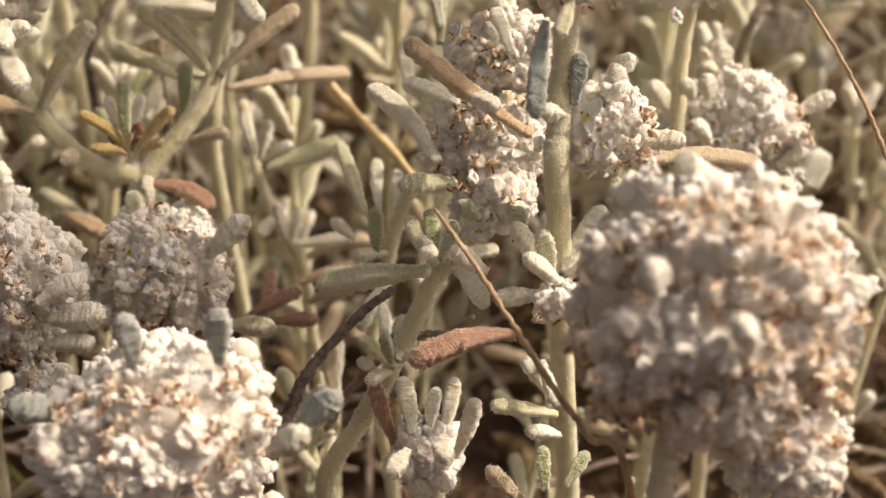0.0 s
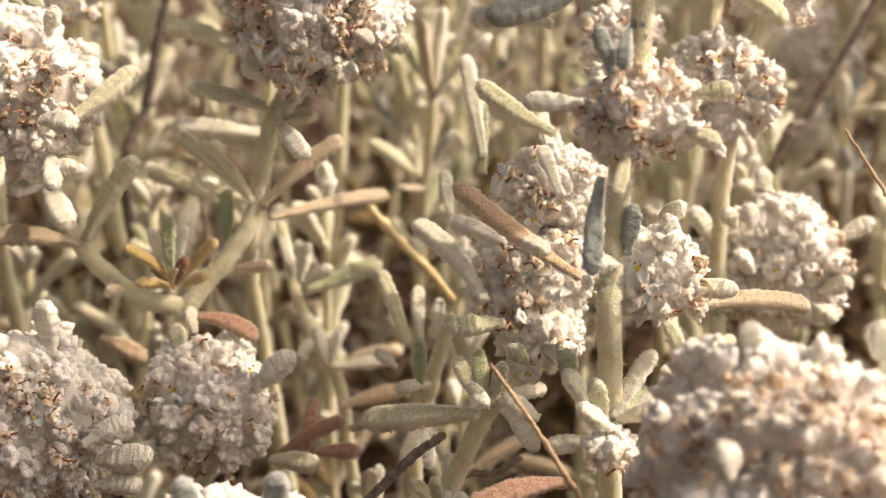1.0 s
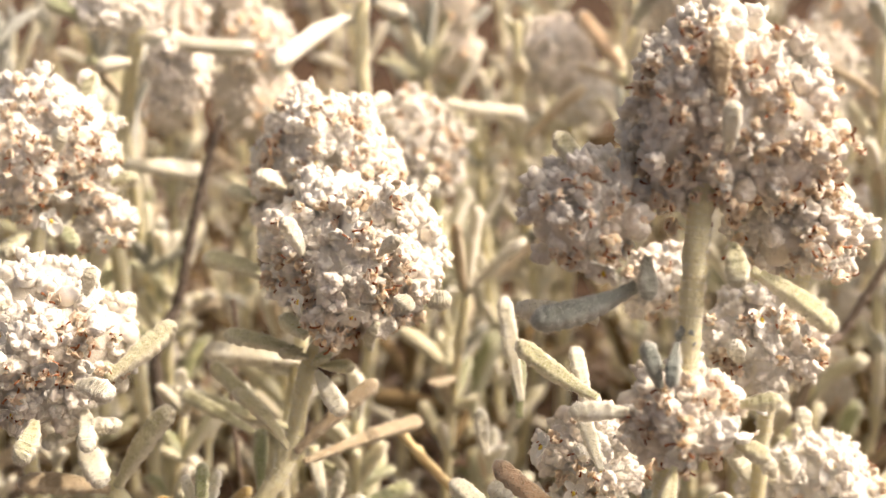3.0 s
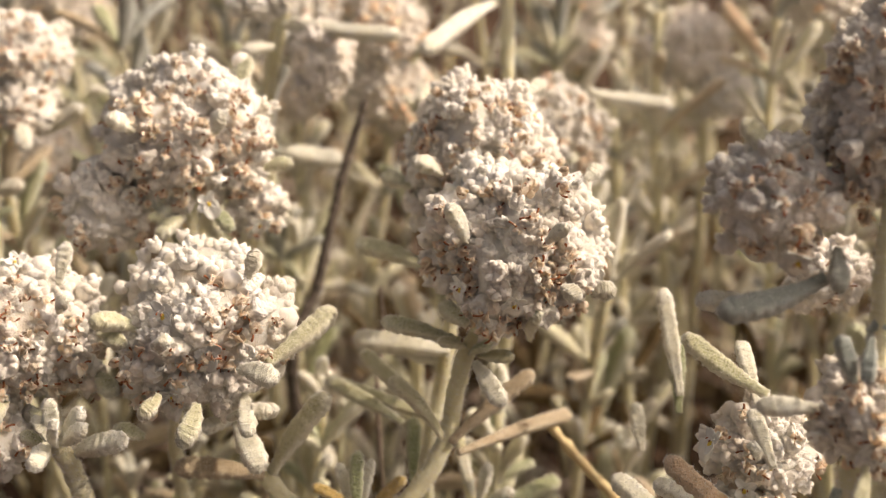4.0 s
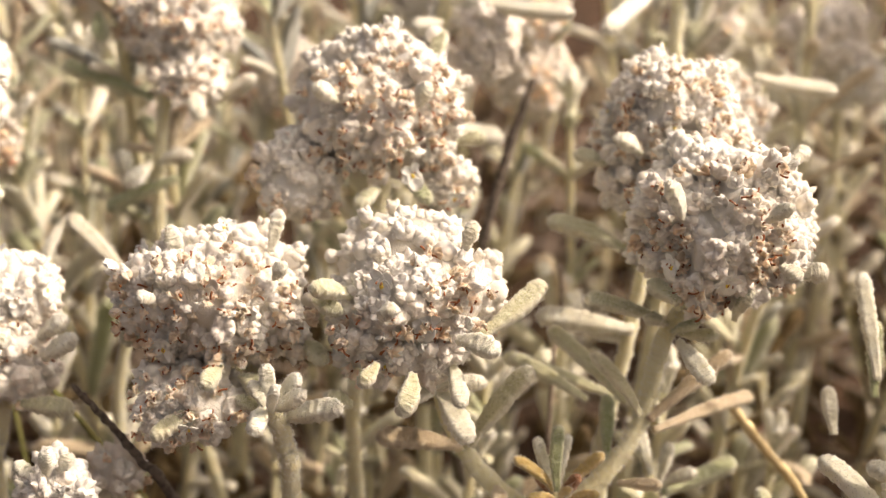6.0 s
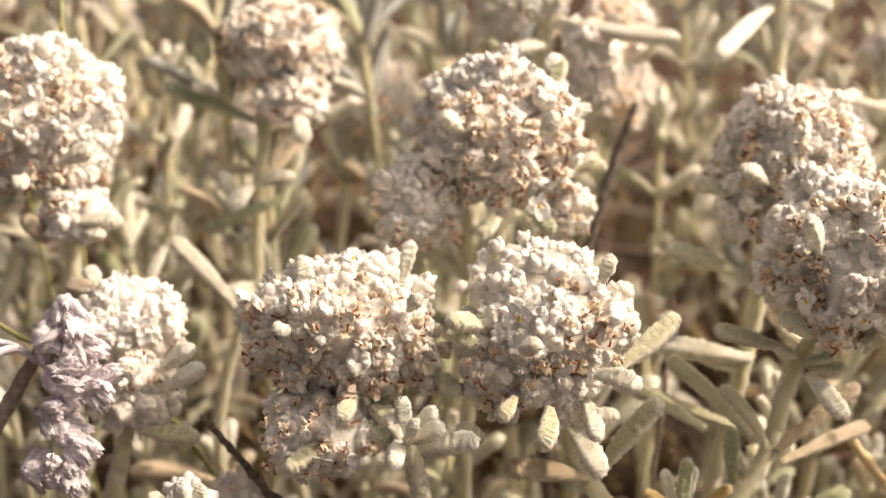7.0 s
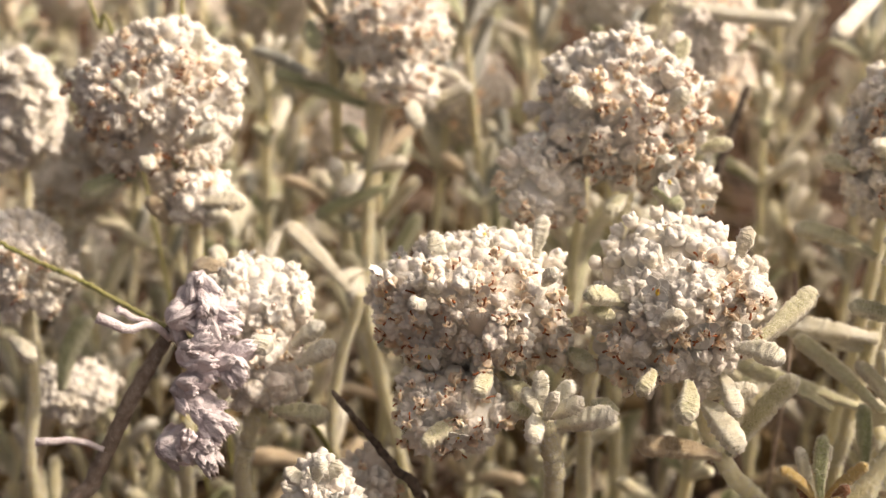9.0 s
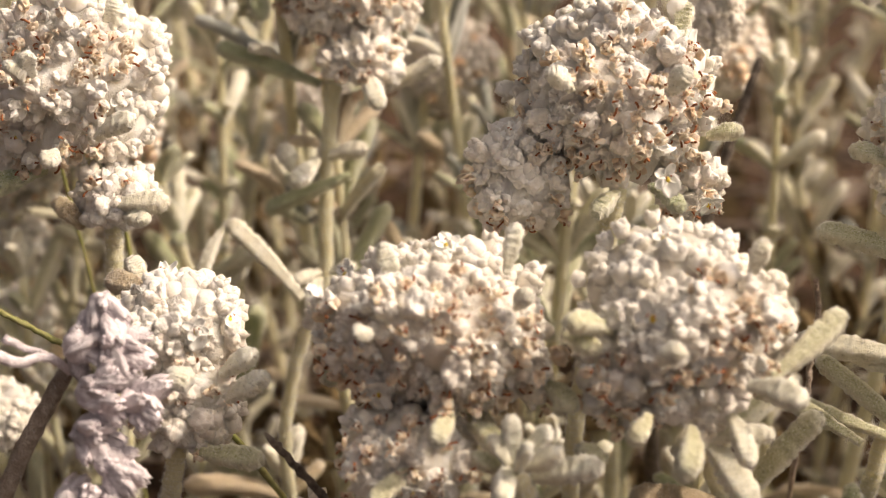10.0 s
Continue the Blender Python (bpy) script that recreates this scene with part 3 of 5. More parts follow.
for b, t, w, k, c in (
    ((0.5, 27.0, 98.8), (-4.8, 24.4, 105.3), 1.5, "yellow", 0.15),
    ((0.4, 27.2, 99.3), (-2.0, 29.0, 105.9), 1.7, "pale", 0.05),
    ((0.9, 25.4, 100.2), (0.8, 27.9, 108.4), 2.0, "green", 0.00),
    ((1.1, 27.2, 99.3), (2.2, 30.9, 105.4), 1.5, "pale", 0.00),
    ((1.6, 28.0, 98.8), (6.7, 28.3, 104.4), 1.7, "yellow", 0.10),
    ((1.5, 24.2, 100.1), (3.5, 22.9, 104.4), 1.6, "brown", 0.20),
    ((0.5, 25.0, 99.3), (-2.9, 20.7, 101.8), 1.5, "yellow", 0.12),
    ((2.3, 24.9, 99.2), (6.1, 21.8, 102.1), 1.5, "yellow", 0.10),
    ((-0.2, 27.0, 99.0), (-1.9, 27.1, 101.5), 1.3, "brown", 0.10),
    ((1.4, 23.9, 99.4), (2.5, 20.3, 103.6), 1.2, "yellow", 0.20),
):
    mid_sprig.leaf(b, t, w, k, c)
for b, t, w, k, c in (
    ((-10.6, 28.5, 104.6), (-2.9, 29.7, 115.6), 2.9, "grey", 0.06),
    ((-11.8, 28.4, 104.2), (-22.4, 25.3, 106.9), 2.9, "tan", 0.10),
    ((-14.6, 28.6, 112.1), (-10.2, 19.9, 109.9), 3.3, "pale", 0.15),
    ((-14.1, 28.8, 112.6), (-8.5, 24.7, 115.7), 2.1, "pale", 0.10),
    ((-14.7, 28.7, 112.2), (-18.2, 23.7, 113.3), 2.1, "pale", 0.10),
    ((-7.0, 27.1, 99.1), (-6.6, 21.8, 99.3), 2.3, "tan", 0.10),
):
    mid_sprig.leaf(b, t, w, k, c)
mid_sprig.head((20.5, 39.2, 132.0), (11.4, 11.4, 11.2), wither=0.25)
for b, t, w, k, c in (
    ((14.5, 30.8, 136.1), (12.3, 29.6, 141.4), 2.3, "pale", 0.10),
    ((24.3, 27.6, 137.4), (26.8, 25.6, 140.1), 1.9, "pale", 0.10),
    ((29.9, 31.9, 128.6), (32.8, 31.5, 129.8), 2.6, "pale", 0.05),
    ((26.1, 25.7, 132.5), (28.0, 23.3, 131.8), 2.3, "pale", 0.10),
    ((14.7, 28.7, 125.9), (11.4, 33.1, 126.5), 2.4, "grey", 0.05),
    ((29.3, 42.1, 140.1), (30.9, 44.6, 140.8), 2.2, "pale", 0.10),
    ((22.5, 33.9, 121.6), (23.6, 28.7, 127.3), 2.2, "grey", 0.10),
):
    mid_sprig.leaf(b, t, w, k, c)
mid_sprig.bloom((10.6, 26.4, 129.2), (-0.7, -0.7, -0.1), 1.10)
mid_sprig.bloom((14.6, 40.9, 143.7), (-0.3, -0.4, 0.9), 1.20)
mid_sprig.bloom((28.4, 40.3, 142.6), (0.4, -0.3, 0.9), 1.20)
mid_sprig.bloom((20.5, 24.9, 127.9), (0.1, -0.8, -0.5), 1.10)
mid_sprig.bloom((32.2, 35.4, 130.5), (0.9, -0.3, 0.1), 1.00)
mid_sprig.bloom((25.6, 43.1, 144.6), (0.4, -0.3, 0.9), 0.80)
mid_sprig.head((-18.0, 30.0, 124.0), (10.5, 10.5, 10.8), wither=0.22)
for b, t, w, k, c in (
    ((-9.3, 23.5, 122.8), (-1.8, 30.3, 127.1), 2.9, "grey", 0.02),
    ((-11.7, 19.6, 124.1), (-6.7, 15.8, 124.5), 2.8, "pale", 0.10),
    ((-11.6, 26.5, 132.8), (-10.5, 27.9, 136.0), 2.3, "pale", 0.05),
    ((-25.2, 22.7, 112.9), (-28.3, 21.1, 114.9), 2.4, "grey", 0.10),
    ((-17.1, 18.5, 119.7), (-18.0, 13.0, 117.2), 2.9, "grey", 0.10),
    ((-14.3, 22.5, 115.8), (-8.6, 21.4, 117.6), 2.0, "pale", 0.10),
    ((-25.2, 24.3, 127.0), (-29.6, 20.6, 129.3), 2.6, "grey", 0.10),
    ((-19.9, 18.0, 126.8), (-18.4, 13.6, 130.2), 2.4, "pale", 0.30),
    ((-8.5, 32.0, 127.2), (-7.9, 35.0, 129.0), 2.5, "pale", 0.10),
    ((-13.0, 25.5, 117.6), (-11.2, 18.3, 115.7), 2.4, "pale", 0.10),
    ((-21.3, 17.8, 121.3), (-23.0, 14.8, 119.8), 2.2, "grey", 0.10),
):
    mid_sprig.leaf(b, t, w, k, c)
mid_sprig.bloom((-22.1, 19.5, 132.2), (-0.4, -0.9, 0.25), 1.25)
mid_sprig.bloom((-14.4, 16.6, 126.6), (0.2, -0.9, 0.1), 1.10)
mid_sprig.bloom((-21.6, 17.9, 118.1), (-0.2, -0.9, -0.4), 1.00)
mid_sprig.bloom((-20.1, 31.8, 135.3), (0, -0.4, 0.9), 1.00)

# ---- the sprigs round it ----

back_sprig = Sprig((14.0, 66.0, 0), "white woolly germander head on a stem behind another head")
back_sprig.stem([(14.4, 57.8, 133.3), (12.6, 56.2, 121.9), (10.4, 53.5, 108.0), (8.0, 51.8, 94.0), (7.5, 53.0, 86.5)], 1.20, 1.00)
back_sprig.head((15.1, 61.1, 138.4), (10.1, 10.1, 9.4), wither=0.3)
back_sprig.head((10.1, 56.9, 131.7), (4.9, 4.9, 4.6), wither=0.2)
for b, t, w, k, c in (
    ((10.4, 50.7, 137.5), (6.6, 49.2, 139.9), 2.5, "pale", 0.20),
    ((8.9, 49.3, 124.0), (-1.7, 52.8, 126.4), 2.7, "grey", 0.08),
    ((6.3, 54.5, 134.4), (1.7, 56.7, 135.0), 2.4, "grey", 0.10),
    ((21.7, 63.2, 144.9), (24.1, 66.8, 145.5), 2.3, "pale", 0.10),
    ((11.2, 52.4, 110.4), (-2.7, 54.0, 111.3), 3.3, "pale", 0.05),
    ((9.7, 50.3, 100.5), (-7.3, 56.8, 103.1), 2.4, "grey", 0.10),
    ((10.0, 53.5, 108.0), (3.8, 54.9, 109.9), 2.7, "pale", 0.10),
):
    back_sprig.leaf(b, t, w, k, c)
back_sprig.bloom((24.3, 57.3, 145.1), (0.8, -0.3, 0.5), 1.10)
back_sprig.bloom((3.9, 56.9, 141.9), (-0.8, -0.2, 0.5), 1.00)
back_sprig.bloom((14.5, 47.9, 142.3), (0, -0.8, 0.5), 0.90)

tall_sprig = Sprig((-25.0, 64.0, 0), "shaded white germander head with rust-brown withered flowers")
tall_sprig.stem([(-25.6, 57.1, 137.9), (-24.6, 54.1, 130.7), (-26.3, 52.5, 119.3), (-28.2, 51.5, 104.4), (-29.1, 51.6, 89.2)], 1.20, 1.00)
tall_sprig.head((-25.6, 59.3, 140.5), (11.1, 11.1, 10.7), wither=0.48)
tall_sprig.head((-36.1, 52.7, 131.8), (5.7, 5.7, 7.2), wither=0.2)
tall_sprig.head((-16.2, 57.7, 130.0), (3.6, 3.6, 3.6), wither=0.2)
for b, t, w, k, c in (
    ((-30.3, 48.5, 144.1), (-33.0, 46.1, 146.7), 2.6, "pale", 0.20),
    ((-19.2, 49.1, 143.8), (-17.4, 47.4, 147.1), 2.7, "pale", 0.20),
    ((-18.0, 61.1, 146.3), (-17.2, 64.8, 149.8), 2.5, "grey", 0.00),
    ((-14.5, 57.0, 135.9), (-10.4, 56.6, 136.8), 2.3, "grey", 0.10),
    ((-24.8, 50.0, 131.3), (-27.2, 45.1, 130.3), 2.4, "grey", 0.10),
    ((-29.0, 60.8, 147.4), (-31.0, 63.4, 148.7), 2.0, "grey", 0.10),
    ((-21.0, 50.6, 132.1), (-17.4, 46.0, 131.0), 2.2, "green", 0.10),
):
    tall_sprig.leaf(b, t, w, k, c)
tall_sprig.bloom((-19.6, 43.1, 136.3), (0.1, -0.9, 0.1), 1.00)
tall_sprig.bloom((-17.0, 57.4, 146.6), (0.7, -0.5, 0.5), 1.30)
tall_sprig.bloom((-14.1, 57.4, 141.0), (0.9, -0.3, 0.2), 1.50)
tall_sprig.bloom((-14.3, 49.8, 130.7), (0.5, -0.7, -0.4), 1.10)
tall_sprig.bloom((-24.3, 64.9, 150.1), (0.1, -0.3, 0.9), 1.10)
tall_sprig.bloom((-36.9, 49.8, 139.6), (-0.4, -0.4, 0.8), 0.90)
tall_sprig.bloom((-35.4, 58.2, 146.3), (-0.7, -0.2, 0.6), 0.90)

front_sprig = Sprig((-42.0, 40.0, 0), "broad white woolly germander head above a leafy pale shoot")
front_sprig.stem([(-41.5, 34.0, 120.8), (-38.8, 29.1, 113.8), (-34.5, 18.8, 114.4), (-33.1, 19.0, 109.6), (-32.7, 21.1, 99.2)], 1.30, 1.10)
front_sprig.head((-43.5, 31.1, 123.0), (12.6, 10.5, 9.1), wither=0.28)
front_sprig.head((-45.8, 23.2, 112.3), (6.7, 6.7, 5.0), wither=0.3)
for b, t, w, k, c in (
    ((-47.5, 30.2, 128.2), (-49.0, 30.9, 132.7), 2.5, "pale", 0.05),
    ((-35.9, 29.8, 130.2), (-35.0, 32.0, 135.0), 2.1, "pale", 0.02),
    ((-31.6, 27.5, 118.9), (-28.2, 23.2, 118.3), 2.5, "grey", 0.10),
    ((-39.0, 23.4, 115.8), (-35.3, 19.2, 115.5), 2.6, "grey", 0.10),
    ((-53.3, 29.6, 117.9), (-55.7, 29.1, 117.2), 2.5, "grey", 0.10),
    ((-49.2, 22.3, 125.5), (-49.9, 18.9, 127.9), 2.1, "pale", 0.30),
    ((-43.4, 19.7, 113.3), (-48.2, 14.2, 111.6), 2.3, "grey", 0.08),
    ((-29.7, 24.3, 126.3), (-25.9, 22.2, 125.7), 2.3, "grey", 0.05),
    ((-34.5, 25.0, 128.7), (-32.8, 23.9, 130.9), 2.1, "pale", 0.20),
    ((-40.8, 20.1, 118.7), (-41.9, 15.4, 118.2), 2.5, "grey", 0.10),
):
    front_sprig.leaf(b, t, w, k, c)
for b, t, w, k, c in (
    ((-34.4, 17.2, 115.7), (-34.5, 17.3, 121.0), 2.1, "pale", 0.00),
    ((-33.6, 18.1, 115.2), (-30.6, 18.0, 119.5), 2.1, "pale", 0.05),
    ((-35.0, 16.9, 115.1), (-34.9, 10.4, 115.3), 2.4, "pale", 0.10),
    ((-33.1, 17.0, 115.1), (-29.3, 14.6, 118.8), 2.2, "pale", 0.08),
    ((-34.6, 16.2, 116.0), (-36.4, 17.2, 118.7), 1.8, "pale", 0.00),
    ((-33.2, 19.1, 112.3), (-25.3, 16.9, 115.8), 2.9, "pale", 0.08),
    ((-33.6, 16.0, 115.4), (-32.2, 12.8, 120.4), 1.8, "pale", 0.10),
    ((-35.4, 17.6, 114.3), (-38.4, 17.1, 116.3), 2.0, "grey", 0.10),
):
    front_sprig.leaf(b, t, w, k, c)
front_sprig.bloom((-41.8, 21.4, 128.4), (-0.1, -0.9, 0.3), 1.20)
front_sprig.bloom((-32.5, 25.0, 124.9), (0.4, -0.9, 0.1), 1.10)
front_sprig.bloom((-49.5, 20.0, 119.3), (-0.3, -0.9, -0.1), 1.10)
front_sprig.bloom((-42.3, 34.0, 132.6), (0, -0.4, 0.9), 1.00)
front_sprig.bloom((-44.1, 16.3, 112.1), (0, -0.8, -0.5), 1.00)
front_sprig.bloom((-51.9, 33.1, 127.4), (-0.7, -0.4, 0.5), 1.00)
front_sprig.bloom((-51.4, 22.1, 116.9), (-0.6, -0.7, -0.2), 0.80)

left_sprig = Sprig((-88.0, 66.0, 0), "tall white germander head with a small whorl below it")
left_sprig.stem([(-90.5, 56.5, 135.7), (-86.4, 53.2, 129.3), (-85.8, 52.0, 121.1), (-86.9, 50.2, 106.6), (-88.4, 47.3, 84.2)], 1.20, 1.00)
left_sprig.head((-91.2, 58.6, 141.1), (11.7, 11.7, 10.1), wither=0.25)
left_sprig.head((-84.7, 51.8, 128.0), (4.6, 4.6, 3.6), wither=0.08)
for b, t, w, k, c in (
    ((-84.4, 48.7, 128.4), (-76.7, 47.8, 129.4), 2.8, "pale", 0.05),
    ((-93.6, 53.1, 130.9), (-100.3, 47.3, 129.4), 2.9, "green", 0.05),
    ((-85.1, 56.2, 146.7), (-84.2, 57.8, 151.1), 2.7, "pale", 0.00),
    ((-92.1, 45.7, 144.2), (-92.3, 42.5, 147.1), 2.3, "pale", 0.20),
    ((-90.6, 46.2, 144.9), (-89.8, 43.2, 148.1), 2.2, "pale", 0.20),
    ((-102.0, 57.7, 141.7), (-105.4, 60.2, 143.4), 2.4, "pale", 0.10),
    ((-90.6, 48.2, 134.2), (-88.6, 42.5, 135.5), 2.4, "pale", 0.20),
    ((-84.7, 47.9, 137.0), (-79.4, 46.5, 140.0), 2.6, "pale", 0.10),
    ((-82.7, 48.3, 127.0), (-78.8, 45.8, 127.7), 2.4, "pale", 0.10),
    ((-88.7, 50.0, 124.8), (-91.1, 48.3, 129.2), 2.5, "tan", 0.10),
):
    left_sprig.leaf(b, t, w, k, c)
left_sprig.bloom((-80.9, 49.4, 141.1), (0.6, -0.7, 0.4), 1.00)
left_sprig.bloom((-95.9, 47.7, 135.9), (-0.3, -0.9, -0.2), 0.90)

creamy_sprig = Sprig((-72.0, 46.0, 0), "creamy white germander head beside a dried seed head")
creamy_sprig.stem([(-73.4, 35.1, 116.3), (-72.7, 32.3, 109.3), (-73.8, 30.2, 101.8), (-74.8, 29.7, 93.2)], 1.20, 1.00)
creamy_sprig.head((-73.1, 36.4, 119.4), (7.4, 7.4, 5.4), wither=0.12)
creamy_sprig.head((-71.8, 32.4, 111.8), (5.6, 5.6, 6.4), wither=0.08)
for b, t, w, k, c in (
    ((-67.0, 30.4, 116.4), (-62.7, 30.1, 119.6), 2.5, "pale", 0.05),
    ((-66.0, 28.6, 114.4), (-61.2, 28.4, 117.8), 2.6, "pale", 0.05),
    ((-70.0, 28.5, 107.4), (-61.9, 26.5, 108.2), 2.8, "grey", 0.05),
    ((-69.6, 25.9, 119.2), (-69.9, 22.5, 118.9), 3.2, "pale", 0.20),
    ((-75.6, 36.7, 123.3), (-82.3, 41.0, 122.4), 2.9, "tan", 0.10),
    ((-77.9, 39.6, 123.1), (-80.1, 42.1, 124.5), 2.5, "pale", 0.10),
):
    creamy_sprig.leaf(b, t, w, k, c)
creamy_sprig.bloom((-68.6, 28.9, 122.6), (0.4, -0.8, 0.4), 1.00)
creamy_sprig.bloom((-65.5, 33.5, 122.3), (0.8, -0.4, 0.4), 1.00)
creamy_sprig.bloom((-75.7, 39.3, 125.9), (0, -0.3, 0.9), 1.00)

far_whorl_sprig = Sprig((-52.0, 104.0, 0), "pale germander sprig with stacked woolly whorls and narrow leaves")
far_whorl_sprig.stem([(-63.5, 95.7, 141.5), (-64.9, 91.2, 131.2), (-66.2, 88.7, 120.2), (-66.7, 87.0, 105.6), (-66.9, 86.6, 94.2)], 1.20, 1.00)
far_whorl_sprig.head((-63.7, 97.0, 142.1), (9.8, 9.8, 6.5), wither=0.25)
far_whorl_sprig.head((-60.6, 90.9, 134.3), (5.5, 5.5, 3.5), wither=0.2)
for b, t, w, k, c in (
    ((-67.2, 90.7, 130.5), (-83.1, 94.9, 134.5), 2.7, "green", -0.08),
    ((-58.4, 91.3, 129.4), (-49.3, 87.9, 135.3), 2.7, "pale", -0.05),
    ((-59.8, 88.3, 133.1), (-57.0, 80.9, 130.3), 2.8, "pale", 0.10),
    ((-71.2, 87.4, 118.5), (-72.4, 86.8, 122.6), 3.1, "pale", 0.10),
    ((-65.4, 86.9, 120.8), (-59.5, 85.1, 122.7), 2.7, "pale", 0.10),
    ((-67.2, 86.5, 120.4), (-70.1, 81.0, 118.4), 3.0, "pale", 0.10),
    ((-62.5, 86.2, 118.3), (-75.1, 86.5, 112.1), 2.7, "green", 0.10),
    ((-67.2, 84.0, 103.8), (-70.6, 81.0, 102.8), 2.6, "pale", 0.10),
    ((-65.4, 84.2, 103.8), (-61.4, 83.1, 105.4), 2.4, "pale", 0.10),
    ((-76.7, 95.9, 143.0), (-75.0, 91.4, 139.5), 2.9, "green", 0.10),
    ((-67.2, 83.6, 102.9), (-67.3, 78.1, 100.2), 2.7, "pale", 0.10),
):
    far_whorl_sprig.leaf(b, t, w, k, c)

ragged_sprig = Sprig((38.0, 26.0, 0), "germander sprig with an orange withered leaf before its head")
ragged_sprig.stem([(48.5, 15.0, 100.3), (46.9, 11.1, 94.4), (42.6, 5.9, 92.7), (39.8, 3.4, 89.7), (35.0, 1.1, 80.0), (31.2, 0.2, 73.4), (26.3, -1.3, 63.2)], 1.30, 1.10)
ragged_sprig.head((50.8, 24.7, 112.0), (6.5, 6.5, 5.2), wither=0.2)
ragged_sprig.head((47.6, 18.4, 102.7), (7.5, 7.5, 6.7), wither=0.25)
ragged_sprig.head((48.5, 11.7, 97.4), (4.9, 4.9, 4.2), wither=0.08)
for b, t, w, k, c in (
    ((52.0, 7.4, 107.7), (37.5, 10.5, 118.6), 2.5, "orange", 0.05),
    ((41.2, 11.8, 102.5), (32.6, 22.4, 108.6), 2.8, "pale", 0.12),
    ((43.8, 14.6, 109.0), (37.1, 17.7, 110.8), 2.4, "pale", 0.10),
    ((43.0, 7.2, 102.0), (36.4, 5.2, 102.4), 2.6, "grey", 0.05),
    ((48.1, 13.7, 116.8), (46.8, 10.7, 120.0), 1.8, "pale", 0.10),
    ((50.1, 13.2, 115.8), (48.6, 21.1, 118.9), 2.0, "pale", 0.05),
    ((45.5, 3.5, 98.7), (43.3, 0.6, 101.8), 2.3, "green", 0.10),
    ((49.7, 5.8, 98.9), (50.4, -0.6, 99.4), 2.5, "green", 0.10),
    ((43.8, 9.4, 112.1), (48.1, 4.9, 111.8), 2.3, "pale", 0.10),
):
    ragged_sprig.leaf(b, t, w, k, c)
ragged_sprig.bloom((45.8, 2.6, 98.1), (-0.2, -0.9, -0.2), 1.10)
ragged_sprig.bloom((47.1, 13.5, 112.9), (-0.3, -0.9, 0.2), 1.00)
ragged_sprig.bloom((43.6, 17.4, 116.8), (-0.7, -0.3, 0.5), 1.10)
ragged_sprig.bloom((50.9, 14.9, 113.7), (0.1, -0.9, 0.2), 0.90)
for b, t, w, k, c in (
    ((39.9, 0.8, 93.4), (26.2, 9.6, 87.4), 3.3, "grey", 0.05),
    ((40.2, 1.2, 94.3), (37.4, 7.2, 97.5), 2.0, "grey", 0.00),
    ((40.6, 1.3, 94.5), (40.0, 7.5, 98.3), 2.1, "green", 0.00),
    ((41.2, 2.2, 94.0), (43.0, 5.1, 97.9), 2.0, "grey", 0.00),
    ((39.9, -1.4, 95.9), (38.8, -4.9, 100.1), 1.9, "grey", 0.10),
    ((41.9, 3.1, 93.7), (48.2, 7.2, 93.0), 1.9, "pale", 0.05),
    ((42.9, 2.7, 92.8), (46.4, -2.9, 90.4), 2.5, "pale", 0.10),
    ((40.6, -2.5, 95.8), (40.3, -7.5, 99.4), 2.1, "pale", 0.30),
    ((35.6, -0.5, 81.3), (31.7, -0.7, 85.5), 1.7, "grey", 0.05),
    ((35.1, -2.0, 82.9), (34.5, -4.0, 87.9), 1.6, "green", 0.10),
    ((36.0, -0.2, 81.9), (36.6, 5.6, 84.9), 2.0, "pale", 0.05),
    ((33.1, 1.1, 80.0), (31.0, -0.2, 82.0), 1.6, "pale", 0.10),
    ((36.7, -2.0, 82.9), (38.1, -5.1, 85.7), 1.5, "pale", 0.10),
    ((35.0, -2.5, 81.7), (32.5, -6.5, 82.6), 1.7, "grey", 0.10),
):
    ragged_sprig.leaf(b, t, w, k, c)

young_sprig = Sprig((30.0, 12.0, 0), "young pale germander shoot tipped with felted buds")
young_sprig.stem([(39.6, -8.3, 74.3), (40.1, -7.3, 67.1)], 1.20, 1.10)
young_sprig.head((39.3, -8.5, 74.0), (4.1, 4.1, 3.2), wither=-0.05, bud=1.15)
for b, t, w, k, c in (
    ((37.5, -9.1, 77.2), (36.4, -4.5, 82.2), 2.4, "pale", 0.00),
    ((39.5, -8.3, 76.6), (40.6, -5.1, 81.1), 1.9, "pale", 0.00),
    ((40.9, -7.6, 75.7), (42.7, -2.9, 81.1), 2.1, "pale", 0.00),
    ((42.4, -12.0, 75.9), (44.9, -10.0, 82.5), 2.2, "pale", -0.08),
    ((35.5, -6.3, 73.8), (32.9, -1.2, 79.8), 2.3, "pink", 0.05),
    ((37.0, -13.3, 77.6), (35.1, -17.9, 77.3), 2.4, "pale", 0.10),
    ((40.2, -14.8, 79.3), (41.4, -19.0, 79.8), 2.4, "pale", 0.20),
):
    young_sprig.leaf(b, t, w, k, c)
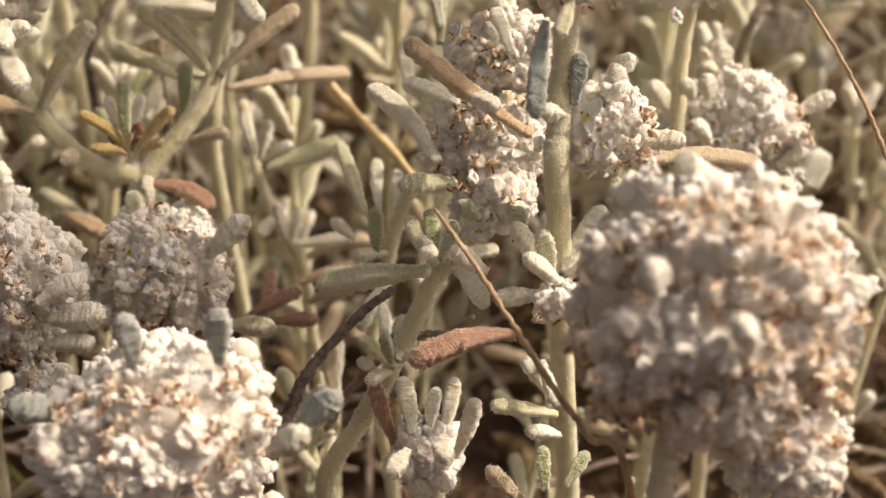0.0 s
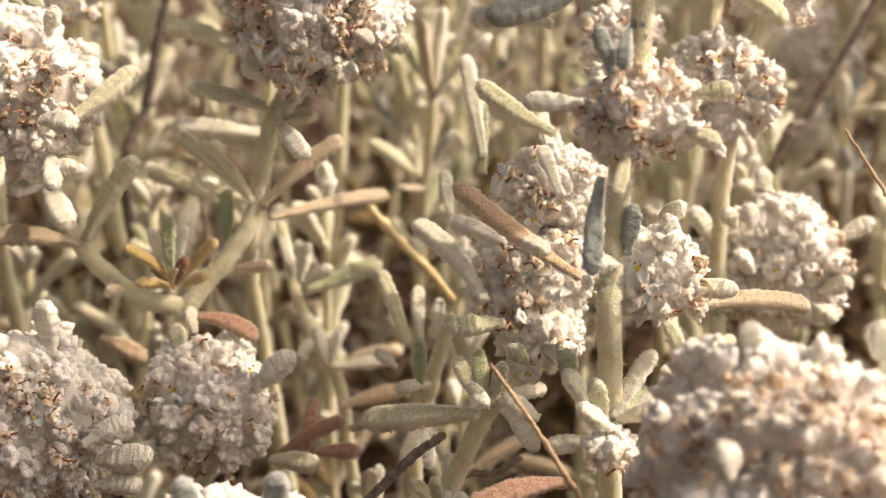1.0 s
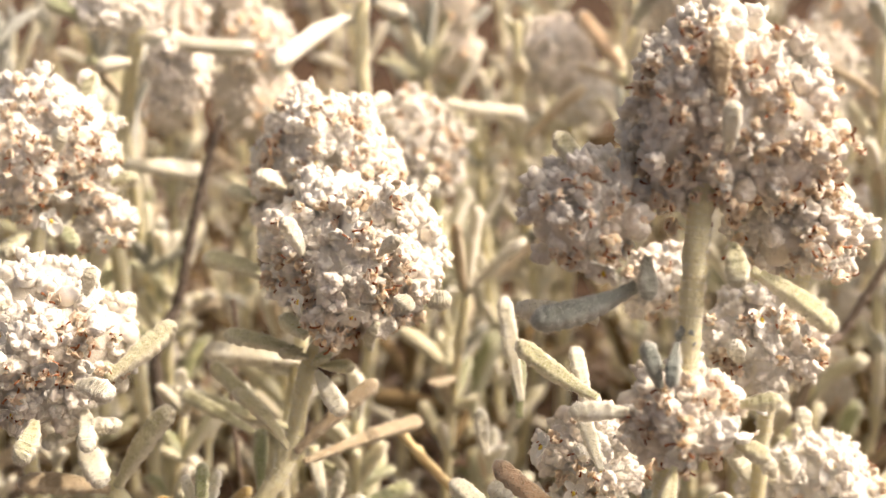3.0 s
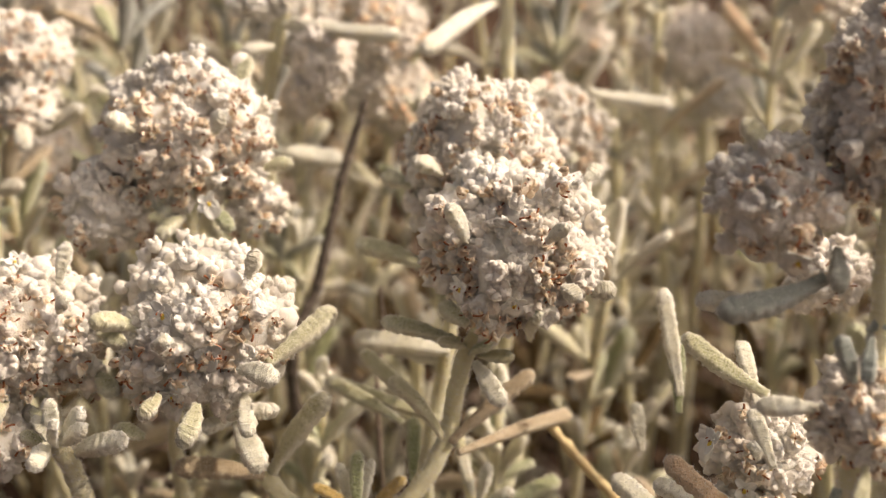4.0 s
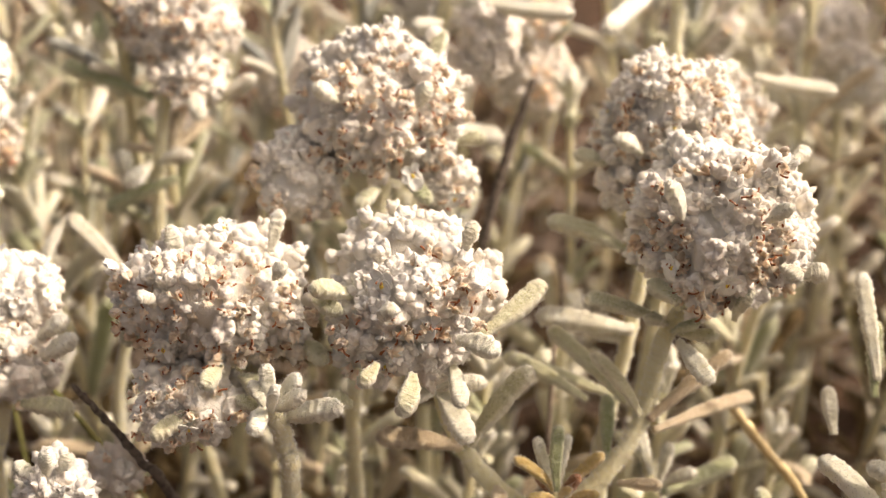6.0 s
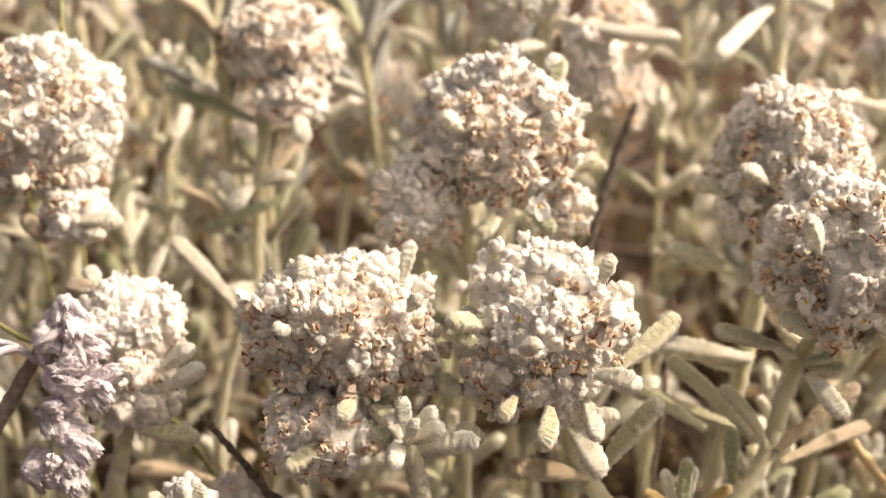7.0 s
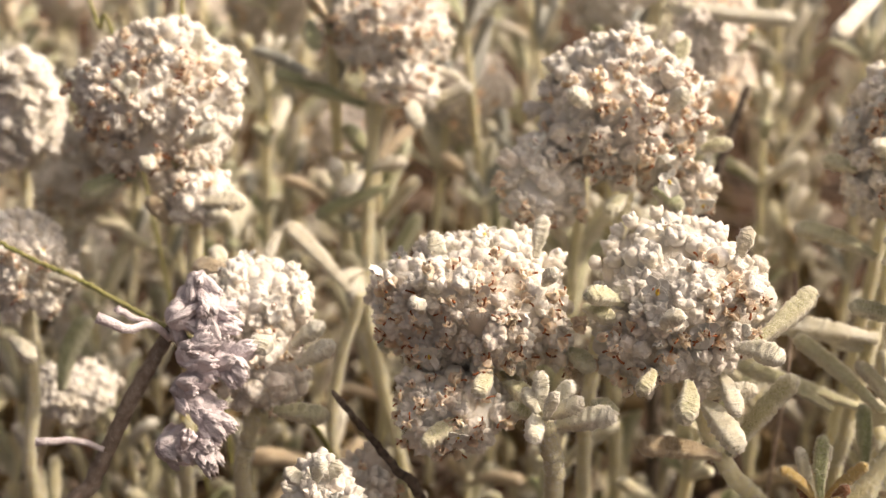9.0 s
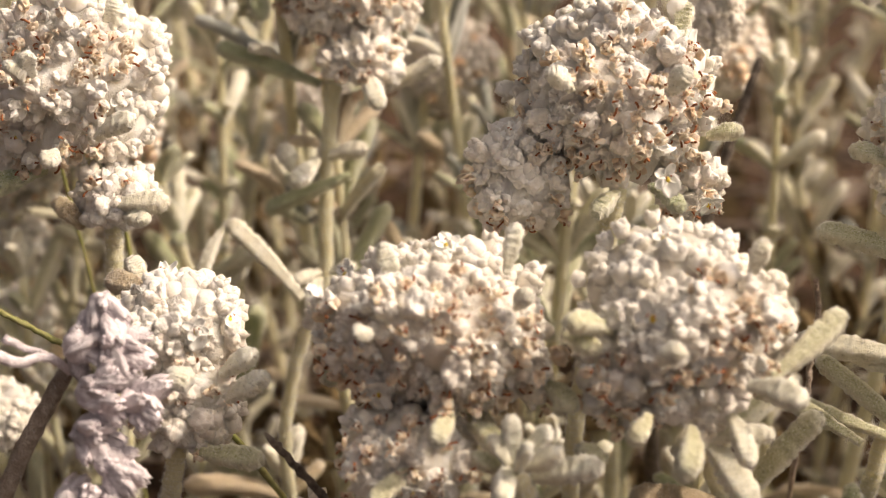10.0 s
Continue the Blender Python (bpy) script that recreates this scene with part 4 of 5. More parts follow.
for b, t, w, k, c in (
    ((49.4, -9.6, 90.4), (37.6, -14.3, 89.6), 2.9, "pink", 0.10),
    ((53.2, -12.5, 84.2), (50.0, -12.5, 89.0), 1.7, "pale", 0.10),
    ((54.0, -11.8, 81.2), (46.4, -14.6, 84.3), 1.8, "grey", 0.05),
    ((54.1, -14.5, 80.2), (50.1, -16.8, 82.2), 1.7, "pale", 0.10),
    ((52.2, -12.6, 88.7), (53.5, -16.5, 85.2), 1.6, "pale", 0.10),
    ((50.4, -14.3, 71.1), (46.0, -14.2, 75.9), 2.0, "tan", 0.05),
    ((52.6, -15.5, 73.4), (52.5, -11.6, 76.9), 1.8, "green", 0.05),
    ((55.0, -13.6, 72.8), (57.8, -10.3, 75.1), 1.8, "green", 0.05),
):
    young_sprig.leaf(b, t, w, k, c)

near_sprig = Sprig((62.0, 20.0, 0), "tall near germander sprig with three stacked woolly whorls")
near_sprig.stem([(58.7, 7.2, 154.3), (57.7, 4.0, 145.4), (56.9, 1.1, 135.1), (55.5, -0.9, 125.4), (54.9, -1.0, 120.0), (54.4, -2.2, 112.2), (54.3, -3.5, 104.2)], 1.45, 1.25)
near_sprig.head((61.5, 14.0, 158.8), (11.2, 11.2, 11.2), wither=0.55)
near_sprig.head((46.9, 9.1, 149.9), (5.9, 5.9, 6.5), wither=0.5)
near_sprig.head((70.0, 13.5, 146.6), (6.7, 6.7, 6.1), wither=0.35)
near_sprig.head((56.8, 0.2, 130.5), (6.0, 6.0, 4.9), wither=0.35)
near_sprig.head((60.2, 1.0, 110.6), (5.0, 5.0, 5.1), wither=0.12)
# Shaded leaves on this sprig take the darkened bluish leaf colour.
for b, t, w, k, c in (
    ((52.0, 5.2, 143.0), (40.8, 1.9, 140.5), 2.9, "shade_grey", -0.12),
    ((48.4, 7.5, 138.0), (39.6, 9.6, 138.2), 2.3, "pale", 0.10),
    ((53.1, 6.3, 145.7), (53.1, 2.8, 142.4), 2.2, "shade_grey", 0.10),
    ((61.8, 5.1, 147.5), (61.7, 0.7, 144.7), 2.7, "grey", 0.10),
    ((64.0, 5.9, 144.3), (72.4, 1.8, 139.2), 2.5, "grey", 0.05),
    ((59.2, 4.2, 163.9), (58.9, 5.5, 169.6), 2.4, "tan", 0.05),
    ((59.9, 2.1, 158.8), (60.0, 2.1, 164.0), 2.1, "pale", 0.10),
    ((47.1, 7.7, 154.5), (44.0, 13.0, 157.0), 2.3, "grey", 0.10),
):
    near_sprig.leaf(b, t, w, k, c)
for b, t, w, k, c in (
    ((50.7, -2.3, 132.1), (44.5, -3.1, 132.6), 2.2, "pale", 0.05),
    ((62.2, -2.1, 132.8), (66.3, -2.7, 133.8), 2.0, "grey", 0.05),
    ((61.6, -3.6, 129.3), (64.7, -6.1, 128.6), 2.1, "grey", 0.10),
    ((53.6, -3.9, 135.9), (52.0, -3.0, 140.6), 1.9, "shade_grey", 0.05),
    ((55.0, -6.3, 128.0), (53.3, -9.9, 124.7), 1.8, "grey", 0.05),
    ((52.4, -6.3, 125.4), (51.1, -12.1, 116.9), 2.3, "shade_grey", 0.06),
    ((55.3, -2.2, 139.9), (54.4, -5.8, 136.7), 1.7, "shade_grey", 0.10),
):
    near_sprig.leaf(b, t, w, k, c)
for b, t, w, k, c in (
    ((62.2, 0.2, 106.5), (79.4, 7.3, 103.1), 2.4, "tan", 0.08),
    ((62.8, -0.6, 109.5), (68.2, -3.4, 110.7), 2.3, "pale", 0.05),
    ((60.4, 4.3, 115.7), (63.5, 3.2, 118.1), 2.3, "pale", 0.10),
    ((56.0, -2.5, 115.0), (56.6, -2.2, 120.7), 2.2, "shade_grey", 0.05),
    ((59.3, -3.5, 107.8), (59.9, -7.0, 109.9), 2.1, "pale", 0.20),
    ((54.8, -3.0, 113.9), (52.1, -4.8, 114.7), 2.3, "pale", 0.10),
    ((61.9, -0.3, 115.2), (60.4, -0.8, 118.9), 2.1, "pale", 0.10),
):
    near_sprig.leaf(b, t, w, k, c)
for b, t, w, k, c in (
    ((53.5, -3.7, 94.8), (49.4, -4.0, 101.6), 2.3, "pale", 0.05),
    ((53.7, -5.5, 95.8), (52.3, -6.2, 101.7), 2.3, "grey", 0.10),
    ((55.2, -3.7, 95.0), (60.3, 1.1, 101.0), 2.4, "pale", 0.05),
    ((55.5, -4.6, 95.3), (61.2, -5.8, 97.7), 2.3, "pale", 0.08),
    ((54.8, -3.9, 94.5), (59.7, 3.7, 94.5), 2.0, "green", 0.10),
    ((52.6, -5.5, 93.3), (47.0, -7.4, 93.8), 2.2, "pale", 0.10),
    ((54.3, -6.7, 95.5), (50.2, -9.1, 99.9), 2.1, "pale", 0.10),
    ((46.3, -4.4, 95.7), (42.4, -5.0, 99.1), 2.4, "pale", 0.05),
    ((56.4, -1.1, 93.5), (64.7, 2.3, 96.3), 2.3, "pale", 0.10),
):
    near_sprig.leaf(b, t, w, k, c)
for b, t, w, k, c in (
    ((57.0, 1.7, 129.4), (57.2, 2.1, 140.4), 2.7, "shade_grey", 0.05),
    ((59.3, 0.5, 126.9), (63.1, -3.3, 128.1), 2.7, "pale", 0.10),
    ((57.2, 1.6, 131.6), (53.7, 1.1, 135.6), 2.4, "grey", 0.10),
):
    near_sprig.leaf(b, t, w, k, c)
near_sprig.bloom((61.7, -6.3, 132.1), (0.6, -0.8, 0.2), 1.10)
near_sprig.bloom((55.7, -8.3, 129.8), (0, -0.9, -0.4), 1.20)
near_sprig.bloom((47.7, -1.6, 147.8), (-0.3, -0.9, -0.3), 1.20)
near_sprig.bloom((56.1, -4.1, 115.3), (-0.3, -0.9, 0.3), 1.30)
near_sprig.bloom((58.5, -7.5, 112.6), (0, -1, 0), 1.00)
near_sprig.bloom((62.8, -0.8, 115.4), (0.7, -0.6, 0.2), 1.00)
near_sprig.head((54.6, -7.6, 93.4), (2.7, 2.7, 1.6), wither=0.6, low=-0.5)

right_sprig = Sprig((84.0, 50.0, 0), "rounded white germander head low among leafy stems")
right_sprig.stem([(83.6, 38.4, 91.8), (81.9, 36.3, 82.1), (80.7, 34.3, 70.2), (80.6, 34.4, 60.5)], 1.20, 1.00)
right_sprig.head((83.7, 39.7, 94.7), (9.4, 9.4, 10.0), wither=0.08, bud=0.95)
for b, t, w, k, c in (
    ((91.3, 37.9, 98.4), (96.4, 38.0, 101.1), 2.6, "pale", 0.05),
    ((74.7, 37.7, 97.5), (71.0, 40.1, 102.8), 2.7, "pale", 0.05),
    ((77.7, 31.6, 103.5), (76.7, 30.9, 106.9), 2.6, "pale", 0.10),
    ((75.7, 32.5, 103.1), (74.0, 32.5, 105.6), 2.4, "pale", 0.10),
    ((87.7, 31.3, 93.3), (91.8, 30.1, 95.5), 2.6, "pale", 0.05),
    ((82.4, 42.6, 103.9), (81.5, 44.9, 106.5), 2.5, "pale", 0.05),
    ((86.9, 30.7, 91.9), (88.8, 26.2, 91.5), 2.6, "pale", 0.10),
    ((77.0, 35.1, 91.7), (73.3, 32.1, 89.8), 2.7, "green", 0.10),
    ((77.6, 29.1, 97.9), (74.7, 27.3, 101.3), 2.5, "pale", 0.10),
):
    right_sprig.leaf(b, t, w, k, c)
right_sprig.bloom((80.2, 27.7, 98.7), (0, -0.9, 0.1), 1.10)
right_sprig.bloom((84.6, 34.4, 104.2), (0.2, -0.7, 0.6), 1.40)

low_sprig = Sprig((2.0, 24.0, 0), "low white germander head with a pale broad leaf beside it")
low_sprig.stem([(5.3, 17.4, 82.2), (4.2, 15.3, 74.9), (3.0, 14.0, 66.9)], 1.20, 1.05)
low_sprig.head((5.5, 18.7, 85.2), (8.3, 8.3, 8.7), wither=0.18)
for b, t, w, k, c in (
    ((11.9, 15.0, 89.3), (17.3, 15.0, 94.4), 3.2, "pale", 0.05),
    ((2.4, 18.7, 92.4), (1.4, 22.1, 95.2), 2.5, "grey", 0.05),
    ((13.6, 13.1, 80.0), (20.3, 9.2, 81.4), 2.7, "grey", 0.05),
    ((4.2, 22.5, 96.1), (11.6, 22.9, 92.4), 2.5, "pink", 0.15),
    ((3.5, 23.4, 93.2), (2.5, 26.5, 95.4), 1.9, "pale", 0.10),
):
    low_sprig.leaf(b, t, w, k, c)
low_sprig.bloom((1.3, 11.6, 92.9), (-0.5, -0.9, 0.2), 1.40)
low_sprig.bloom((13.1, 16.1, 93.4), (0.5, -0.4, 0.7), 1.20)
low_sprig.bloom((6.3, 8.0, 89.8), (0, -0.9, -0.2), 1.20)

edge_sprig = Sprig((-22.0, 14.0, 0), "large white woolly germander head with thick felted leaves")
edge_sprig.stem([(-14.4, 8.8, 84.6), (-16.5, 7.6, 72.0)], 1.30, 1.10)
edge_sprig.head((-14.3, 11.1, 87.3), (10.6, 10.6, 11.3), wither=0.2)
edge_sprig.head((-7.8, 3.8, 75.7), (4.2, 4.2, 3.5), wither=0.15)
for b, t, w, k, c in (
    ((-5.7, 3.1, 86.7), (1.3, 1.5, 88.2), 3.6, "pale", 0.05),
    ((-12.1, 11.8, 96.4), (-12.6, 12.8, 103.6), 3.0, "pale", 0.00),
    ((-6.1, 1.9, 83.9), (-0.2, 0.1, 84.9), 2.7, "pale", 0.05),
    ((-6.9, 2.1, 89.3), (-1.4, 3.2, 92.0), 2.9, "pale", 0.05),
):
    edge_sprig.leaf(b, t, w, k, c)
edge_sprig.bloom((-12.3, 1.5, 94.4), (-0.1, -0.9, 0.3), 1.10)
edge_sprig.bloom((-5.4, -0.4, 80.1), (0.1, -0.9, 0.3), 1.30)

foreground_sprig = Sprig((66.0, -22.0, 0), "large white and rust germander head close in front")
foreground_sprig.stem([(63.1, -33.7, 100.5), (62.1, -36.0, 93.3), (61.5, -37.1, 86.3), (61.0, -38.5, 73.9)], 1.40, 1.20)
foreground_sprig.head((66.5, -31.4, 105.2), (12.6, 12.6, 12.4), wither=0.6, near=-0.2)
foreground_sprig.head((73.9, -33.0, 90.4), (5.8, 5.8, 4.9), wither=0.2)
for b, t, w, k, c in (
    ((59.1, -42.5, 112.2), (58.1, -43.0, 115.7), 3.0, "pale", 0.10),
    ((75.0, -30.5, 116.7), (75.9, -28.2, 119.1), 2.7, "pale", 0.10),
    ((63.7, -30.3, 116.9), (63.7, -28.1, 119.3), 2.5, "pale", 0.10),
    ((67.3, -43.7, 107.3), (65.1, -46.2, 111.4), 2.7, "pale", 0.10),
    ((77.4, -33.8, 105.1), (80.7, -30.7, 107.0), 3.2, "pale", 0.10),
):
    foreground_sprig.leaf(b, t, w, k, c)

shaded_sprig = Sprig((14.0, -16.0, 0), "white germander head in bluish shade with shaded pointed leaves")
shaded_sprig.stem([(12.9, -27.0, 83.8), (12.6, -29.0, 70.9)], 1.30, 1.10)
shaded_sprig.head((12.3, -24.6, 86.7), (11.7, 11.7, 11.4), wither=0.2, near=-0.2)
# The bluish shade on these leaves is in their material's colour.
for b, t, w, k, c in (
    ((10.7, -25.9, 97.2), (9.5, -24.6, 101.9), 2.9, "shade_grey", 0.00),
    ((19.1, -26.0, 97.0), (19.4, -25.4, 102.7), 2.9, "shade_grey", 0.00),
    ((3.9, -26.3, 91.8), (-2.2, -27.6, 93.3), 3.2, "shade_grey", 0.03),
    ((26.2, -29.2, 90.4), (31.1, -29.2, 95.0), 3.1, "shade_grey", 0.03),
    ((24.4, -33.1, 90.9), (28.3, -33.9, 93.7), 2.9, "pale", 0.05),
):
    shaded_sprig.leaf(b, t, w, k, c)

stacked_sprig = Sprig((74.0, 38.0, 0), "white germander sprig with two flower heads, sunlit")
stacked_sprig.stem([(80.8, 42.2, 134.8), (76.7, 37.5, 121.4), (74.4, 35.8, 107.2), (74.2, 33.1, 91.0), (74.5, 32.8, 80.1)], 1.20, 1.00)
stacked_sprig.head((80.8, 42.2, 134.8), (5.6, 5.6, 6.4), wither=0.2)
stacked_sprig.head((73.1, 36.5, 121.4), (7.1, 7.1, 6.7), wither=0.15)
stacked_sprig.head((60.9, 45.1, 126.0), (5.0, 5.0, 4.6), wither=0.1)
stacked_sprig.bloom((71.5, 30.8, 128.0), (0.4, -0.8, 0.4), 1.20)
stacked_sprig.bloom((74.0, 32.3, 126.4), (0.8, -0.4, 0.3), 1.10)
for b, t, w, k, c in (
    ((69.3, 30.0, 121.4), (67.9, 29.3, 124.8), 2.5, "pale", 0.10),
    ((76.3, 32.3, 121.9), (78.2, 33.2, 123.9), 2.3, "pale", 0.10),
    ((50.6, 23.0, 120.0), (40.8, 27.6, 125.5), 2.6, "grey", -0.18),
    ((42.1, 37.1, 112.1), (39.9, 44.5, 124.1), 2.4, "pale", 0.00),
    ((41.9, 37.1, 109.6), (41.7, 42.0, 118.4), 2.4, "green", 0.05),
    ((49.7, 24.3, 117.9), (48.5, 32.7, 122.1), 2.1, "pale", 0.10),
    ((37.5, 37.7, 103.3), (36.8, 42.0, 108.2), 2.2, "pale", 0.10),
):
    stacked_sprig.leaf(b, t, w, k, c)

far_sprig = Sprig((8.0, 104.0, 0), "pale germander sprig with long narrow felted leaves")
far_sprig.stem([(18.9, 106.9, 157.4), (18.5, 103.6, 146.8), (18.6, 100.9, 134.9), (19.0, 100.6, 121.0), (19.7, 100.7, 102.9)], 1.30, 1.10)
for b, t, w, k, c in (
    ((16.5, 103.3, 148.8), (6.0, 81.7, 146.0), 3.1, "pale", 0.08),
    ((21.2, 104.1, 150.5), (25.9, 101.5, 149.2), 3.0, "pale", 0.10),
    ((32.5, 106.7, 132.7), (46.1, 103.7, 131.2), 3.0, "pale", -0.10),
    ((19.3, 103.4, 151.6), (14.7, 102.5, 152.2), 2.7, "pale", 0.10),
):
    far_sprig.leaf(b, t, w, k, c)

far_pale_sprig = Sprig((-20.0, 108.0, 0), "out of focus germander sprig with pale whorls")
far_pale_sprig.stem([(-17.8, 108.7, 155.2), (-19.6, 105.7, 145.4), (-22.4, 103.1, 131.3), (-25.6, 101.3, 111.3)], 1.50, 1.30)
far_pale_sprig.head((-12.5, 101.9, 138.6), (4.7, 4.7, 7.1), wither=0.1, detail=False)
far_pale_sprig.head((-22.7, 107.4, 149.8), (6.7, 6.7, 4.8), wither=0.1, detail=False)
for b, t, w, k, c in (
    ((-17.7, 104.7, 145.6), (1.5, 94.8, 145.5), 2.7, "pale", 0.05),
    ((-21.1, 103.1, 147.0), (-34.8, 106.7, 150.9), 2.8, "green", -0.10),
    ((-18.7, 104.4, 144.7), (-10.8, 101.6, 143.0), 2.8, "pale", 0.10),
    ((-22.8, 102.0, 123.5), (-9.8, 105.3, 120.3), 3.7, "pale", 0.10),
    ((-20.2, 100.9, 141.8), (-25.3, 98.6, 141.4), 2.7, "pale", 0.10),
):
    far_pale_sprig.leaf(b, t, w, k, c)

far_head_sprig = Sprig((60.0, 176.0, 0), "blurred cream germander heads with an orange dry leaf")
far_head_sprig.stem([(57.0, 170.0, 121.0), (60.0, 169.0, 108.0), (61.0, 170.0, 92.0)], 1.30, 1.10)
far_head_sprig.head((56.0, 170.0, 124.0), (9.2, 9.2, 8.6), wither=0.15, detail=False)
far_head_sprig.head((63.0, 164.0, 115.5), (6.0, 6.0, 5.2), wither=0.12, detail=False)
far_head_sprig.leaf((66.0, 132.0, 131.5), (57.5, 134.0, 142.0), 3.0, "orange", 0.05)
far_head_sprig.leaf((60.0, 168.0, 108.0), (46.0, 163.0, 112.0), 3.0, "pale", 0.10)

folded_leaf_sprig = Sprig((-66.0, 92.0, 0), "leafy germander shoot with a long folded pale leaf")
folded_leaf_sprig.stem([(-64.9, 69.9, 106.0), (-68.7, 68.6, 93.5), (-70.1, 68.5, 77.8)], 1.10, 0.90)
for b, t, w, k, c in (
    ((-66.7, 69.9, 106.4), (-77.7, 74.6, 115.6), 2.8, "pale", 0.02),
    ((-77.7, 74.5, 115.2), (-80.5, 69.5, 109.4), 2.0, "pale", 0.10),
):
    folded_leaf_sprig.leaf(b, t, w, k, c)

left_low_sprig = Sprig((-104.0, 58.0, 0), "small white germander heads at the edge of the clump")
left_low_sprig.stem([(-110.7, 48.6, 117.0), (-110.3, 46.2, 98.0), (-111.3, 44.4, 83.5)], 1.10, 0.90)
left_low_sprig.head((-111.1, 48.9, 117.8), (6.9, 6.9, 7.3), wither=0.12)
for b, t, w, k, c in (
    ((-104.0, 42.6, 119.0), (-98.9, 41.0, 119.1), 2.6, "pale", 0.05),
    ((-105.4, 45.3, 99.7), (-103.1, 53.3, 108.0), 3.2, "green", 0.05),
    ((-111.1, 43.0, 108.8), (-106.6, 39.6, 107.2), 2.5, "pale", 0.10),
):
    left_low_sprig.leaf(b, t, w, k, c)
left_low_sprig.bloom((-103.6, 44.2, 124.4), (0.8, -0.3, 0.5), 1.00)

left_far_sprig = Sprig((-112.0, 100.0, 0), "blurred white germander heads farther back")
left_far_sprig.stem([(-124.8, 88.1, 129.4), (-125.3, 85.3, 107.0), (-126.0, 83.9, 88.2)], 1.10, 0.90)
left_far_sprig.head((-124.8, 88.1, 129.4), (6.6, 6.6, 10.4), wither=0.15, detail=False)
left_far_sprig.head((-110.2, 60.8, 91.2), (6.3, 6.3, 4.0), wither=0.15, detail=False)

bud_sprig = Sprig((-60.0, 28.0, 0), "small leafy germander shoot with white buds")
bud_sprig.stem([(-61.6, 15.6, 105.4), (-61.0, 15.2, 99.1)], 1.10, 1.00)
bud_sprig.head((-60.6, 14.4, 104.9), (4.1, 4.1, 3.1), wither=0.1)
for b, t, w, k, c in (
    ((-60.8, 12.2, 107.5), (-60.2, 11.7, 111.3), 2.2, "pale", 0.05),
    ((-58.8, 12.4, 107.5), (-58.2, 13.4, 109.7), 2.0, "pale", 0.05),
    ((-62.1, 11.8, 106.9), (-64.6, 12.3, 108.8), 2.1, "pale", 0.05),
):
    bud_sprig.leaf(b, t, w, k, c)
bud_sprig.head((-56.8, 26.8, 99.7), (3.3, 3.3, 3.1), wither=0.2)
bud_sprig.stem([(-57.1, 28.2, 97.9), (-57.1, 27.6, 91.3)], 1.00, 0.90)

thin_sprig = Sprig((24.0, 60.0, 0), "slender pale germander shoot with one broad green leaf")
thin_sprig.stem([(12.6, 51.2, 97.0), (15.1, 44.8, 87.5), (18.4, 41.6, 80.3), (21.1, 40.8, 73.6)], 1.00, 0.80)
for b, t, w, k, c in (
    ((15.9, 43.4, 89.3), (27.0, 51.3, 90.2), 2.9, "green", 0.05),
    ((14.5, 46.1, 90.6), (12.6, 50.8, 96.0), 1.9, "pale", 0.05),
    ((15.5, 44.0, 90.7), (16.9, 46.3, 95.9), 2.0, "pale", 0.05),
    ((16.3, 43.8, 90.3), (20.6, 42.9, 93.3), 2.0, "pale", 0.10),
    ((19.0, 39.3, 80.1), (17.8, 39.6, 85.7), 1.8, "pale", 0.10),
    ((19.8, 39.3, 80.1), (21.0, 41.1, 84.2), 1.8, "pale", 0.10),
    ((20.2, 38.9, 79.3), (28.8, 41.1, 79.4), 2.1, "pale", 0.05),
    ((17.7, 42.4, 82.2), (15.5, 37.6, 81.1), 2.0, "pale", 0.10),
):
    thin_sprig.leaf(b, t, w, k, c)

small_sprig = Sprig((36.0, 44.0, 0), "low leafy germander shoot with rolled grey leaves")
small_sprig.stem([(37.3, 27.3, 93.0), (35.3, 24.9, 87.5), (33.3, 23.6, 79.5), (31.9, 23.6, 69.7)], 1.10, 0.90)
for b, t, w, k, c in (
    ((31.4, 24.1, 90.5), (27.6, 33.6, 97.1), 2.1, "grey", -0.08),
    ((32.8, 19.9, 86.0), (32.9, 24.4, 91.3), 2.3, "green", 0.00),
    ((33.1, 27.9, 89.3), (32.8, 34.4, 94.1), 2.0, "pale", 0.05),
    ((35.0, 27.9, 89.3), (35.7, 31.9, 93.5), 2.0, "pale", 0.05),
    ((29.6, 26.4, 85.9), (26.8, 25.7, 89.1), 1.8, "pale", 0.10),
    ((34.1, 21.9, 85.7), (29.7, 18.2, 87.0), 1.9, "pale", 0.10),
    ((33.3, 20.1, 81.6), (30.6, 14.3, 78.3), 2.2, "pale", 0.10),
    ((32.9, 19.5, 80.2), (33.9, 14.0, 77.6), 1.9, "pale", 0.10),
):
    small_sprig.leaf(b, t, w, k, c)
for b, t, w, k, c in (
    ((13.8, 23.8, 74.6), (22.6, 23.7, 79.6), 2.0, "pink", 0.10),
    ((17.1, 21.7, 74.9), (18.1, 28.4, 80.2), 2.0, "pink", 0.10),
    ((19.0, 18.6, 77.7), (25.1, 16.7, 78.7), 2.2, "pink", 0.10),
    ((21.2, 33.1, 76.1), (30.8, 35.7, 77.2), 2.4, "orange", 0.05),
    ((-12.9, 39.4, 84.5), (-6.1, 36.2, 82.4), 2.8, "orange", 0.10),
    ((23.1, 26.6, 76.2), (29.4, 25.4, 78.6), 2.0, "tan", 0.10),
):
    small_sprig.leaf(b, t, w, k, c)

